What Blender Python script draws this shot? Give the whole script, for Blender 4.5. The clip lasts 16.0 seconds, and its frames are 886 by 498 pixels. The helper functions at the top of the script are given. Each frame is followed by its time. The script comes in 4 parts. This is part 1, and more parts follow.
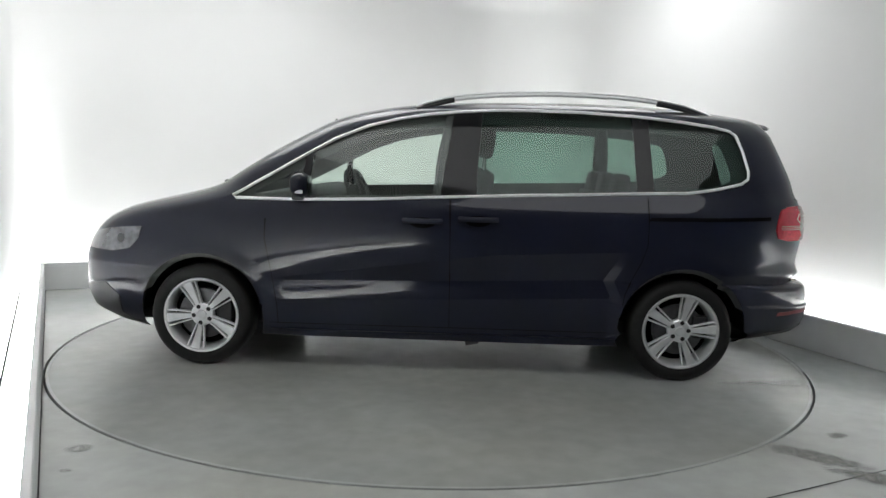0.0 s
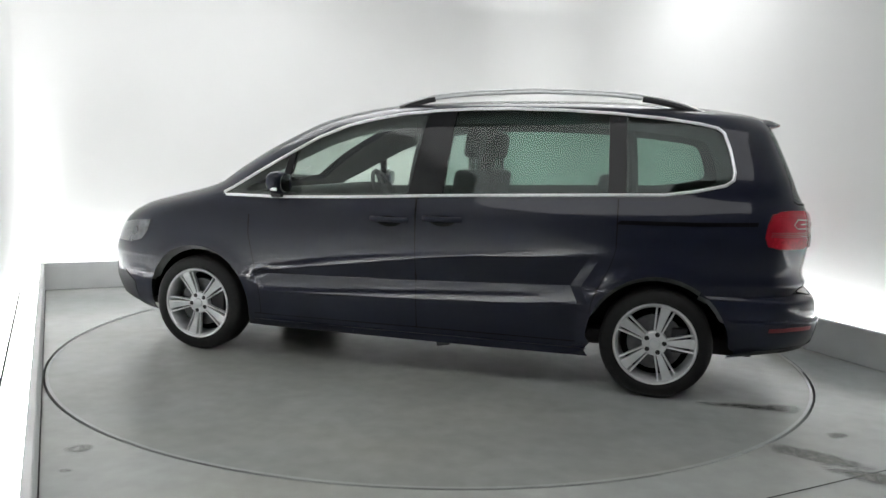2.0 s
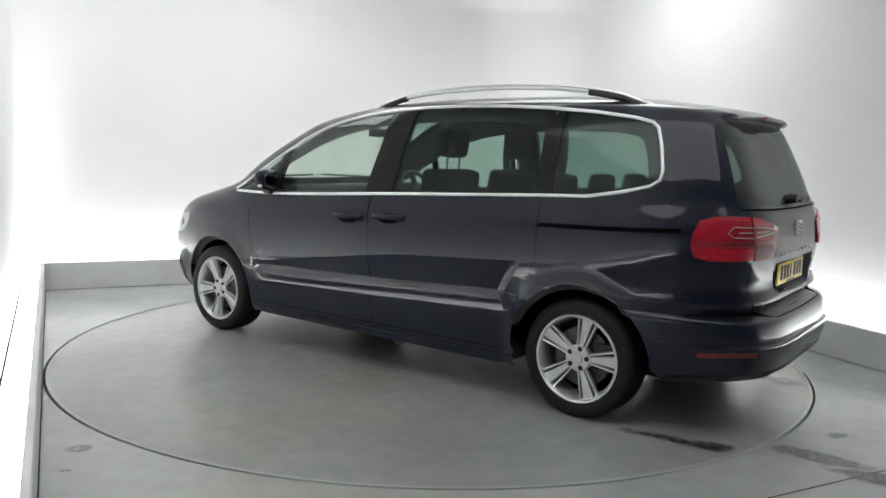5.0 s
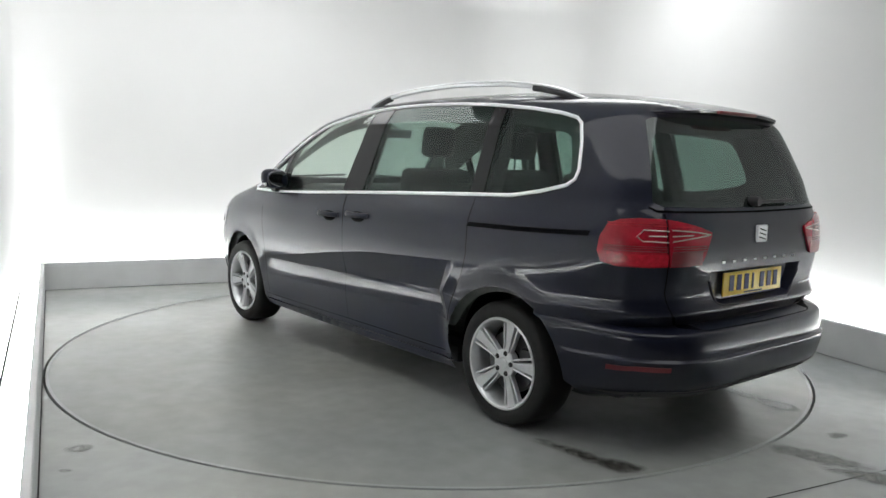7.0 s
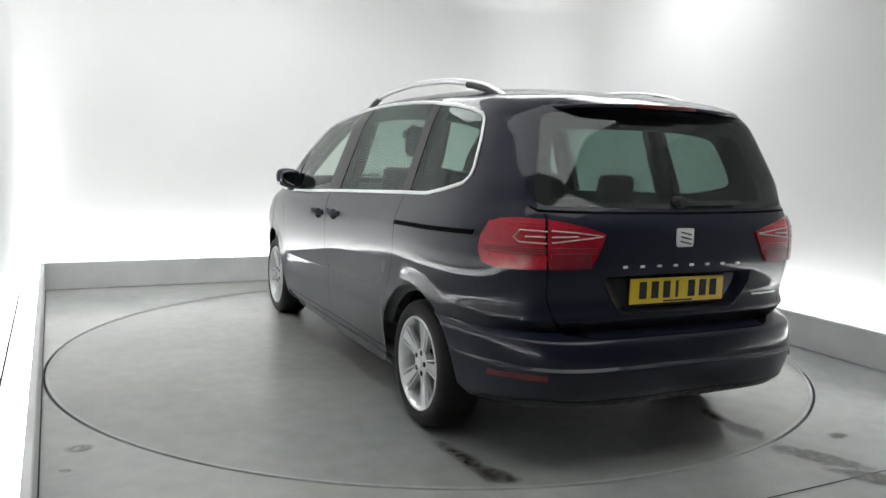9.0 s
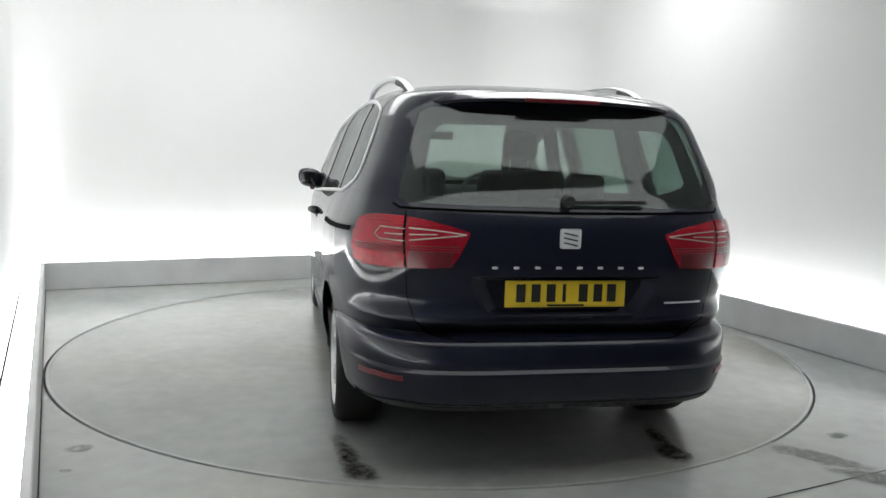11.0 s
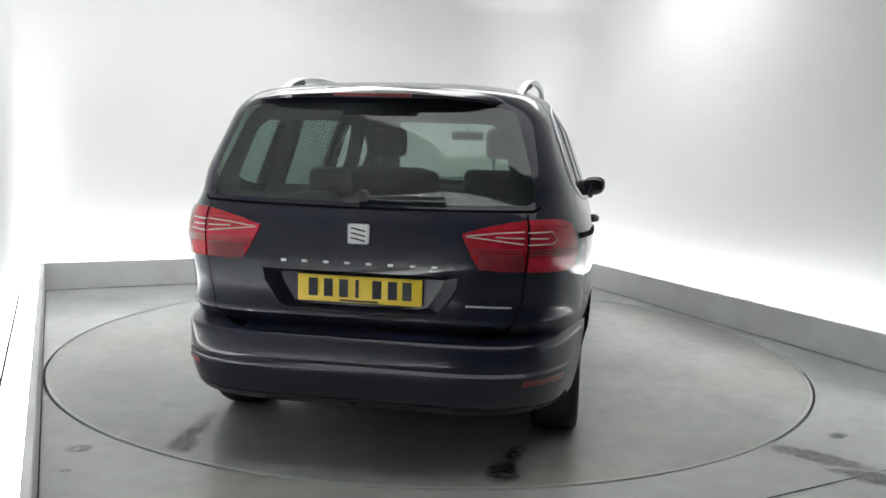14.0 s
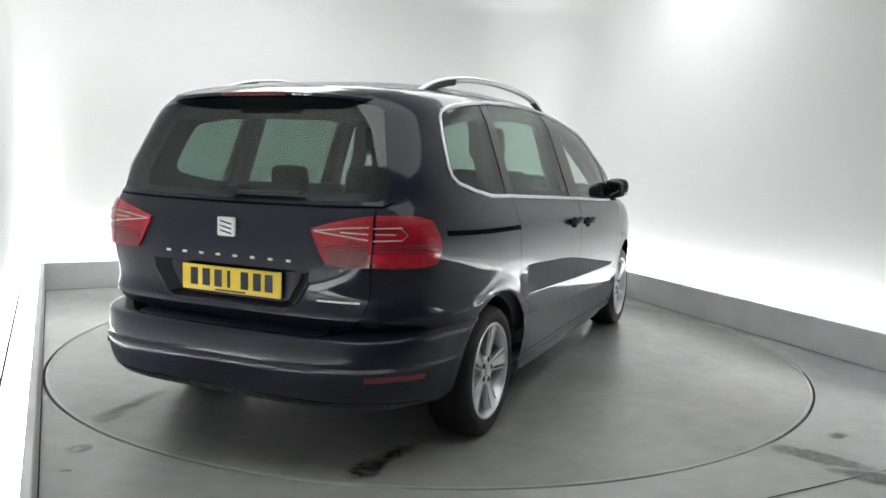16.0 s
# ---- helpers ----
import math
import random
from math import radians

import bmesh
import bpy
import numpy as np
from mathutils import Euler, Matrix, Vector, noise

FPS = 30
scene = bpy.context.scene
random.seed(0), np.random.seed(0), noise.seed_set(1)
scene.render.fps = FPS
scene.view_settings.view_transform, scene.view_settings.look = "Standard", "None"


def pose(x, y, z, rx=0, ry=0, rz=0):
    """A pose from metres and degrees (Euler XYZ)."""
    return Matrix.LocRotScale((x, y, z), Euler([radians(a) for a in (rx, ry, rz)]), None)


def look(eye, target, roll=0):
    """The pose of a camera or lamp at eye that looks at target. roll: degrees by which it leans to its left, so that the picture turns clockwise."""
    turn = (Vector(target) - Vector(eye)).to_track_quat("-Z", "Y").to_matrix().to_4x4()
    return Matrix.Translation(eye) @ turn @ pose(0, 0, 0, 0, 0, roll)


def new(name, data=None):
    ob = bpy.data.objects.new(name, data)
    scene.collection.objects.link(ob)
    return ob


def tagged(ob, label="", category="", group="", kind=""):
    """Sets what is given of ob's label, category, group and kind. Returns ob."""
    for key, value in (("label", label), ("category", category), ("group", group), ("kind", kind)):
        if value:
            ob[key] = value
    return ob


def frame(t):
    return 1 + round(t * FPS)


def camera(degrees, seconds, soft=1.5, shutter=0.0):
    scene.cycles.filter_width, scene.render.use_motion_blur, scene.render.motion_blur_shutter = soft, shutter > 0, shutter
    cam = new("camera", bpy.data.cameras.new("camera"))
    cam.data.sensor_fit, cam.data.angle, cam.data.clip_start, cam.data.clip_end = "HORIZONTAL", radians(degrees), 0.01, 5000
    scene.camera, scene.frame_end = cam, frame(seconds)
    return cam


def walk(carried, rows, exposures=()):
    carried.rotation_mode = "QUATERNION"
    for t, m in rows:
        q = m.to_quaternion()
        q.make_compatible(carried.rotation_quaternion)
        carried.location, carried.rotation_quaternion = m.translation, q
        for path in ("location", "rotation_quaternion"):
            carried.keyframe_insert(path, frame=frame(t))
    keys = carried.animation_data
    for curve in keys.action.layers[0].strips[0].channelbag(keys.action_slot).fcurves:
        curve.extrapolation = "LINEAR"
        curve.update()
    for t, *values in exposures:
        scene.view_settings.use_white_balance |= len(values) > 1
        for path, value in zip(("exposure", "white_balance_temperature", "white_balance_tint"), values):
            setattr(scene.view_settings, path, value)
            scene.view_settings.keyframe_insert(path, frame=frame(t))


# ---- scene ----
from mathutils.geometry import delaunay_2d_cdt

# ---- camera: stands still before the turntable ----
cam = camera(59.21, 16.0, soft=1.5)
EYE = (0.0, -5.437, 1.322)
AIM = (EYE[0] + 0.010512, EYE[1] + 0.992847, EYE[2] - 0.118932)
walk(cam, [(0.0, look(EYE, AIM, 1.72)), (16.0, look(EYE, AIM, 1.72))], exposures=[(0.0, 0.0), (16.0, 0.0)])

# ---- light: a dim room, lit by strips, washers and added fill panels ----
world = bpy.data.worlds.new("world")
scene.world = world
world.use_nodes = True
world.node_tree.nodes["Background"].inputs[0].default_value = (0.9, 0.95, 1.0, 1)
world.node_tree.nodes["Background"].inputs[1].default_value = 0.05
STRIP_GLOW, FILL_GLOW, BROAD_FILL_GLOW, WASH_GLOW = 49.0, 3.6, 1.4, 1.1


# ---- materials ----
def material(name, colour, rough=0.5, metal=0.0, coat=0.0, coat_rough=0.03, spec=0.5, vary=0.0, scale=8.0, bump=0.0, bump_scale=60.0, rough_vary=0.0):
    m = bpy.data.materials.new(name)
    m.use_nodes = True
    nt = m.node_tree
    b = nt.nodes["Principled BSDF"]
    b.inputs["Base Color"].default_value = (*colour, 1)
    b.inputs["Roughness"].default_value = rough
    b.inputs["Metallic"].default_value = metal
    b.inputs["Coat Weight"].default_value = coat
    b.inputs["Coat Roughness"].default_value = coat_rough
    b.inputs["Specular IOR Level"].default_value = spec
    if vary or bump or rough_vary:
        co = nt.nodes.new("ShaderNodeTexCoord")
    if vary or rough_vary:
        a = nt.nodes.new("ShaderNodeTexNoise")
        a.inputs["Scale"].default_value, a.inputs["Detail"].default_value = scale, 8
        nt.links.new(co.outputs["Object"], a.inputs["Vector"])
    if vary:
        ramp = nt.nodes.new("ShaderNodeValToRGB")
        ramp.color_ramp.elements[0].position, ramp.color_ramp.elements[1].position = 0.3, 0.7
        ramp.color_ramp.elements[0].color = (*[c * (1 - vary) for c in colour], 1)
        ramp.color_ramp.elements[1].color = (*[min(1, c * (1 + vary)) for c in colour], 1)
        nt.links.new(a.outputs["Fac"], ramp.inputs["Fac"])
        nt.links.new(ramp.outputs["Color"], b.inputs["Base Color"])
    if rough_vary:
        mr = nt.nodes.new("ShaderNodeMapRange")
        mr.inputs[1].default_value, mr.inputs[2].default_value = 0.3, 0.7
        mr.inputs[3].default_value, mr.inputs[4].default_value = rough - rough_vary, rough + rough_vary
        nt.links.new(a.outputs["Fac"], mr.inputs[0])
        nt.links.new(mr.outputs[0], b.inputs["Roughness"])
    if bump:
        n = nt.nodes.new("ShaderNodeTexNoise")
        n.inputs["Scale"].default_value, n.inputs["Detail"].default_value = bump_scale, 6
        nt.links.new(co.outputs["Object"], n.inputs["Vector"])
        bu = nt.nodes.new("ShaderNodeBump")
        bu.inputs["Strength"].default_value, bu.inputs["Distance"].default_value = bump, 0.01
        nt.links.new(n.outputs["Fac"], bu.inputs["Height"])
        nt.links.new(bu.outputs["Normal"], b.inputs["Normal"])
    return m


def glass(name, tint, gloss_min=0.045, rough=0.01):
    """A thin tinted pane: clear through, glossier at a slant."""
    m = bpy.data.materials.new(name)
    m.use_nodes = True
    nt = m.node_tree
    nt.nodes.remove(nt.nodes["Principled BSDF"])
    clear, gloss = nt.nodes.new("ShaderNodeBsdfTransparent"), nt.nodes.new("ShaderNodeBsdfGlossy")
    clear.inputs[0].default_value = (*tint, 1)
    gloss.inputs["Roughness"].default_value = rough
    fr, mix = nt.nodes.new("ShaderNodeLayerWeight"), nt.nodes.new("ShaderNodeMixShader")
    fr.inputs[0].default_value = 0.5
    power, scale = nt.nodes.new("ShaderNodeMath"), nt.nodes.new("ShaderNodeMapRange")
    power.operation = "POWER"
    power.inputs[1].default_value = 5.0
    scale.inputs[3].default_value, scale.inputs[4].default_value = gloss_min, 0.7
    nt.links.new(fr.outputs["Facing"], power.inputs[0])
    nt.links.new(power.outputs[0], scale.inputs[0])
    nt.links.new(scale.outputs[0], mix.inputs[0])
    nt.links.new(clear.outputs[0], mix.inputs[1])
    nt.links.new(gloss.outputs[0], mix.inputs[2])
    nt.links.new(mix.outputs[0], nt.nodes["Material Output"].inputs[0])
    return m


def glow(name, colour, strength):
    m = bpy.data.materials.new(name)
    m.use_nodes = True
    b = m.node_tree.nodes["Principled BSDF"]
    b.inputs["Base Color"].default_value = (0.8, 0.8, 0.8, 1)
    b.inputs["Emission Color"].default_value = (*colour, 1)
    b.inputs["Emission Strength"].default_value = strength
    return m


def concrete(name, colour):
    """Worn, sealed grey concrete with smudges, dusty patches and an uneven sheen."""
    m = bpy.data.materials.new(name)
    m.use_nodes = True
    nt = m.node_tree
    b = nt.nodes["Principled BSDF"]
    co = nt.nodes.new("ShaderNodeTexCoord")

    def noise_node(scale, detail, dist=0.0):
        n = nt.nodes.new("ShaderNodeTexNoise")
        n.inputs["Scale"].default_value, n.inputs["Detail"].default_value, n.inputs["Distortion"].default_value = scale, detail, dist
        nt.links.new(co.outputs["Object"], n.inputs["Vector"])
        return n

    def ramp_node(src, p0, p1, v0, v1):
        r = nt.nodes.new("ShaderNodeMapRange")
        r.inputs[1].default_value, r.inputs[2].default_value, r.inputs[3].default_value, r.inputs[4].default_value = p0, p1, v0, v1
        nt.links.new(src, r.inputs[0])
        return r.outputs[0]

    big, fine, speck = noise_node(0.9, 4), noise_node(9, 9), noise_node(120, 3)
    f1 = ramp_node(big.outputs["Fac"], 0.0, 1.0, 0.66, 1.32)
    f2 = ramp_node(fine.outputs["Fac"], 0.0, 1.0, 0.84, 1.14)
    mul = nt.nodes.new("ShaderNodeMath")
    mul.operation = "MULTIPLY"
    nt.links.new(f1, mul.inputs[0])
    nt.links.new(f2, mul.inputs[1])
    vm = nt.nodes.new("ShaderNodeVectorMath")
    vm.operation = "SCALE"
    vm.inputs[0].default_value = colour
    nt.links.new(mul.outputs[0], vm.inputs["Scale"])
    hue, tone, drift = noise_node(0.55, 3), nt.nodes.new("ShaderNodeMix"), nt.nodes.new("ShaderNodeValToRGB")
    tone.data_type, tone.blend_type = "RGBA", "MULTIPLY"
    tone.inputs[0].default_value = 1.0
    drift.color_ramp.elements[0].color, drift.color_ramp.elements[1].color = (1.0, 0.94, 0.80, 1), (0.88, 0.95, 1.0, 1)
    nt.links.new(hue.outputs["Fac"], drift.inputs["Fac"])
    nt.links.new(vm.outputs[0], tone.inputs[6])
    nt.links.new(drift.outputs["Color"], tone.inputs[7])
    nt.links.new(tone.outputs[2], b.inputs["Base Color"])
    b.inputs["Roughness"].default_value = 0.25
    bu = nt.nodes.new("ShaderNodeBump")
    bu.inputs["Strength"].default_value, bu.inputs["Distance"].default_value = 0.12, 0.004
    nt.links.new(speck.outputs["Fac"], bu.inputs["Height"])
    nt.links.new(bu.outputs["Normal"], b.inputs["Normal"])
    return m


FLOOR = concrete("sealed_concrete", (0.385, 0.395, 0.400))
DISC = concrete("turntable_concrete", (0.318, 0.323, 0.322))
KERB = material("kerb_paint", (0.57, 0.58, 0.58), 0.55, vary=0.08, scale=3, bump=0.1)
WALL = material("white_wall", (0.806, 0.81, 0.803), 0.6, vary=0.015, scale=0.8, bump=0.03, bump_scale=30)
CEIL = material("ceiling_white", (0.75, 0.75, 0.75), 0.7, vary=0.02, scale=1.0)
BACK = material("unseen_grey_back_wall", (0.36, 0.36, 0.37), 0.8, vary=0.06, scale=1.5)
GROOVE = material("deep_groove", (0.001, 0.001, 0.001), 1.0, spec=0.0)
DARKGAP = material("dark_gap", (0.01, 0.01, 0.01), 0.9)
STRIP = glow("strip_light_glow", (0.985, 0.995, 1.0), STRIP_GLOW)
FILL_PANEL = glow("ceiling_fill_glow", (0.985, 0.995, 1.0), FILL_GLOW)
FILL_BROAD = glow("broad_fill_glow", (0.985, 0.995, 1.0), BROAD_FILL_GLOW)
WASH = glow("wall_washer_glow", (0.985, 0.995, 1.0), WASH_GLOW)

PAINT = material("dark_blue_paint", (0.0055, 0.0072, 0.0185), 0.4, spec=0.12, coat=0.76, coat_rough=0.03, vary=0.06, scale=300, bump=0.004, bump_scale=3)
BLACK = material("gloss_black", (0.006, 0.006, 0.007), 0.12, spec=0.3, vary=0.1, scale=30)
PLASTIC = material("black_plastic", (0.016, 0.016, 0.018), 0.5, vary=0.15, scale=40, bump=0.08, bump_scale=400)
RUBBER = material("tyre_rubber", (0.009, 0.009, 0.009), 0.6, spec=0.3, vary=0.2, scale=30, bump=0.15, bump_scale=90)
BRIGHT = material("polished_trim", (0.86, 0.87, 0.88), 0.3, metal=0.45, vary=0.02, scale=60)
CHROME = material("bright_chrome", (0.82, 0.83, 0.84), 0.12, metal=1.0)
SATIN = material("satin_aluminium", (0.80, 0.81, 0.82), 0.3, metal=0.45, vary=0.03, scale=40)
ALLOY = material("silver_alloy", (0.72, 0.73, 0.74), 0.30, metal=0.65, coat=0.4, vary=0.05, scale=25)
STEEL = material("brake_steel", (0.12, 0.12, 0.125), 0.4, metal=0.9, vary=0.2, scale=30)
SHUT = material("shut_line_black", (0.003, 0.003, 0.004), 0.9, spec=0.03)
HANDLE = material("dark_blue_handle", (0.009, 0.011, 0.022), 0.5, spec=0.2, coat=0.15, coat_rough=0.25, vary=0.1, scale=80)
DIMGLASS = material("mirror_glass", (0.16, 0.165, 0.175), 0.06, metal=1.0)
TRIM = material("interior_plastic", (0.045, 0.047, 0.05), 0.7, vary=0.12, scale=30)
LINING = material("grey_lining", (0.10, 0.105, 0.105), 0.85, vary=0.1, scale=40)
FABRIC = material("dark_seat_cloth", (0.028, 0.029, 0.032), 0.9, vary=0.2, scale=60, bump=0.1, bump_scale=500)
RED = material("red_lamp_lens", (0.33, 0.008, 0.021), 0.22, coat=0.6, coat_rough=0.05, vary=0.15, scale=22)
RED_BRIGHT = material("bright_red_reflector", (0.44, 0.010, 0.024), 0.2, coat=0.6, coat_rough=0.05, vary=0.25, scale=45)
RED_DARK = material("deep_red_lens", (0.15, 0.005, 0.011), 0.3, coat=0.4, vary=0.2, scale=18)
PINK = material("clear_lamp_element", (0.58, 0.40, 0.38), 0.25, metal=0.3, coat=0.5, vary=0.15, scale=60)
LENS = material("clear_headlamp", (0.16, 0.165, 0.18), 0.08, metal=0.5, coat=1.0, vary=0.4, scale=20)
YELLOW = material("yellow_plate", (0.84, 0.60, 0.03), 0.4, coat=0.4, vary=0.05, scale=20)
INK = material("plate_black", (0.012, 0.012, 0.012), 0.5)
PALE = material("chrome_letter", (0.88, 0.89, 0.90), 0.22, metal=0.1)
GREEN = glass("light_green_glass", (0.90, 0.945, 0.915))
PRIVACY = glass("dark_tinted_glass", (0.60, 0.70, 0.66), 0.034)
TAILGLASS = glass("rear_tinted_glass", (0.56, 0.625, 0.60), 0.068)


# ---- mesh helpers ----
def mesh_object(name, bm, mat, parent=None, label="", smooth=True, sharp=35):
    me = bpy.data.meshes.new(name)
    bm.normal_update()
    bm.to_mesh(me)
    bm.free()
    if smooth:
        me.shade_smooth()
        me.set_sharp_from_angle(angle=radians(sharp))
    for m in mat if isinstance(mat, (list, tuple)) else [mat]:
        me.materials.append(m)
    ob = new(name, me)
    ob.parent = parent
    if label:
        ob["label"] = label
    return ob


def part(name, bm, mat, parent, label="", smooth=True, sharp=35):
    return mesh_object(name, bm, mat, parent, label, smooth, sharp)


def box(bm, size, at=(0, 0, 0), rot=(0, 0, 0), bevel=0.0, seg=2):
    made = bmesh.ops.create_cube(bm, size=1.0)["verts"]
    bmesh.ops.scale(bm, vec=size, verts=made)
    if bevel:
        edges = list({e for v in made for e in v.link_edges})
        made = bmesh.ops.bevel(bm, geom=edges, offset=bevel, segments=seg, affect="EDGES", profile=0.6)["verts"]
    bmesh.ops.transform(bm, matrix=pose(*at, *rot), verts=made)
    return made


def lathe(bm, profile, steps=48, axis="y", closed=False):
    """Turns (radius, along) points round an axis."""
    rings = []
    for k in range(steps):
        a = 2 * math.pi * k / steps
        c, s = math.cos(a), math.sin(a)
        rings.append([bm.verts.new((r * c, h, r * s) if axis == "y" else (r * c, r * s, h)) for r, h in profile])
    n = len(profile)
    for k in range(steps):
        p, q = rings[k], rings[(k + 1) % steps]
        for j in range(n if closed else n - 1):
            bm.faces.new((p[j], p[(j + 1) % n], q[(j + 1) % n], q[j]))
    bmesh.ops.recalc_face_normals(bm, faces=bm.faces)


def tube(bm, pts, rx, ry=None, closed=False, sides=8, up=(0, 0, 1)):
    """Sweeps an oval along points; rx lies across, ry along the up side."""
    ry = ry or rx
    pts = [Vector(p) for p in pts]
    n = len(pts)
    rings = []
    for k, p in enumerate(pts):
        a, b = (pts[k - 1], pts[(k + 1) % n]) if closed else (pts[max(0, k - 1)], pts[min(n - 1, k + 1)])
        d = (b - a).normalized()
        side = d.cross(Vector(up)).normalized()
        top = side.cross(d).normalized()
        rings.append([bm.verts.new(p + side * (rx * math.cos(2 * math.pi * j / sides)) + top * (ry * math.sin(2 * math.pi * j / sides))) for j in range(sides)])
    for k in range(n if closed else n - 1):
        p, q = rings[k], rings[(k + 1) % n]
        for j in range(sides):
            bm.faces.new((p[j], p[(j + 1) % sides], q[(j + 1) % sides], q[j]))
    if not closed:
        bm.faces.new(rings[0][::-1])
        bm.faces.new(rings[-1])
    bmesh.ops.recalc_face_normals(bm, faces=bm.faces)


def prism(bm, outline, z0, z1):
    """An upright prism over a plan outline."""
    lo = [bm.verts.new((x, y, z0)) for x, y in outline]
    hi = [bm.verts.new((x, y, z1)) for x, y in outline]
    n = len(outline)
    for k in range(n):
        bm.faces.new((lo[k], lo[(k + 1) % n], hi[(k + 1) % n], hi[k]))
    bm.faces.new(lo[::-1])
    bm.faces.new(hi)
    bmesh.ops.recalc_face_normals(bm, faces=bm.faces)


def spline(table, z):
    """Monotone cubic through (z, value) rows."""
    xs, ys = [r[0] for r in table], [r[1] for r in table]
    if z <= xs[0]:
        return ys[0]
    if z >= xs[-1]:
        return ys[-1]
    k = max(j for j in range(len(xs) - 1) if xs[j] <= z)
    h = [xs[j + 1] - xs[j] for j in range(len(xs) - 1)]
    d = [(ys[j + 1] - ys[j]) / h[j] for j in range(len(h))]

    def slope(j):
        if j == 0:
            return d[0]
        if j == len(xs) - 1:
            return d[-1]
        return 0.0 if d[j - 1] * d[j] <= 0 else 2 * d[j - 1] * d[j] / (d[j - 1] + d[j])

    t = (z - xs[k]) / h[k]
    m0, m1 = slope(k) * h[k], slope(k + 1) * h[k]
    return (2 * t**3 - 3 * t**2 + 1) * ys[k] + (t**3 - 2 * t**2 + t) * m0 + (-2 * t**3 + 3 * t**2) * ys[k + 1] + (t**3 - t**2) * m1


# ---- the room ----
CORNER_L, CORNER_B = Vector((-3.525, 1.572)), Vector((1.153, 3.86))
DIR_L, DIR_R = Vector((0.440, -0.898)), Vector((0.385, -0.923))
END_L, END_R = CORNER_L + DIR_L * 9.6, CORNER_B + DIR_R * 12.0
ROOM = [END_L, CORNER_L, CORNER_B, END_R]          # open towards the camera's back
RADIUS = 2.46


def offset_path(path, d):
    """The open plan path moved outwards (to its left) by d."""
    out = []
    for k, p in enumerate(path):
        dirs = []
        if k > 0:
            dirs.append((path[k] - path[k - 1]).normalized())
        if k < len(path) - 1:
            dirs.append((path[k + 1] - path[k]).normalized())
        ns = [Vector((-v.y, v.x)) for v in dirs]
        n = sum(ns, Vector((0, 0))).normalized()
        out.append(p + n * (d / n.dot(ns[0])))
    return out


def round_path(path, radii, steps=8):
    out = [path[0]]
    for k in range(1, len(path) - 1):
        r = radii[k - 1]
        a, b = (path[k - 1] - path[k]).normalized(), (path[k + 1] - path[k]).normalized()
        half = math.acos(max(-1, min(1, a.dot(b)))) / 2
        cut = r / math.tan(half)
        p0, p1 = path[k] + a * cut, path[k] + b * cut
        c = path[k] + (a + b).normalized() * (r / math.sin(half))
        for j in range(steps + 1):
            t = j / steps
            q = (p0 - c) * (1 - t) + (p1 - c) * t
            out.append(c + q.normalized() * r)
    out.append(path[-1])
    return out


def sheet(bm, lower, upper):
    a = [bm.verts.new(p) for p in lower]
    b = [bm.verts.new(p) for p in upper]
    for k in range(len(a) - 1):
        bm.faces.new((a[k], a[k + 1], b[k + 1], b[k]))


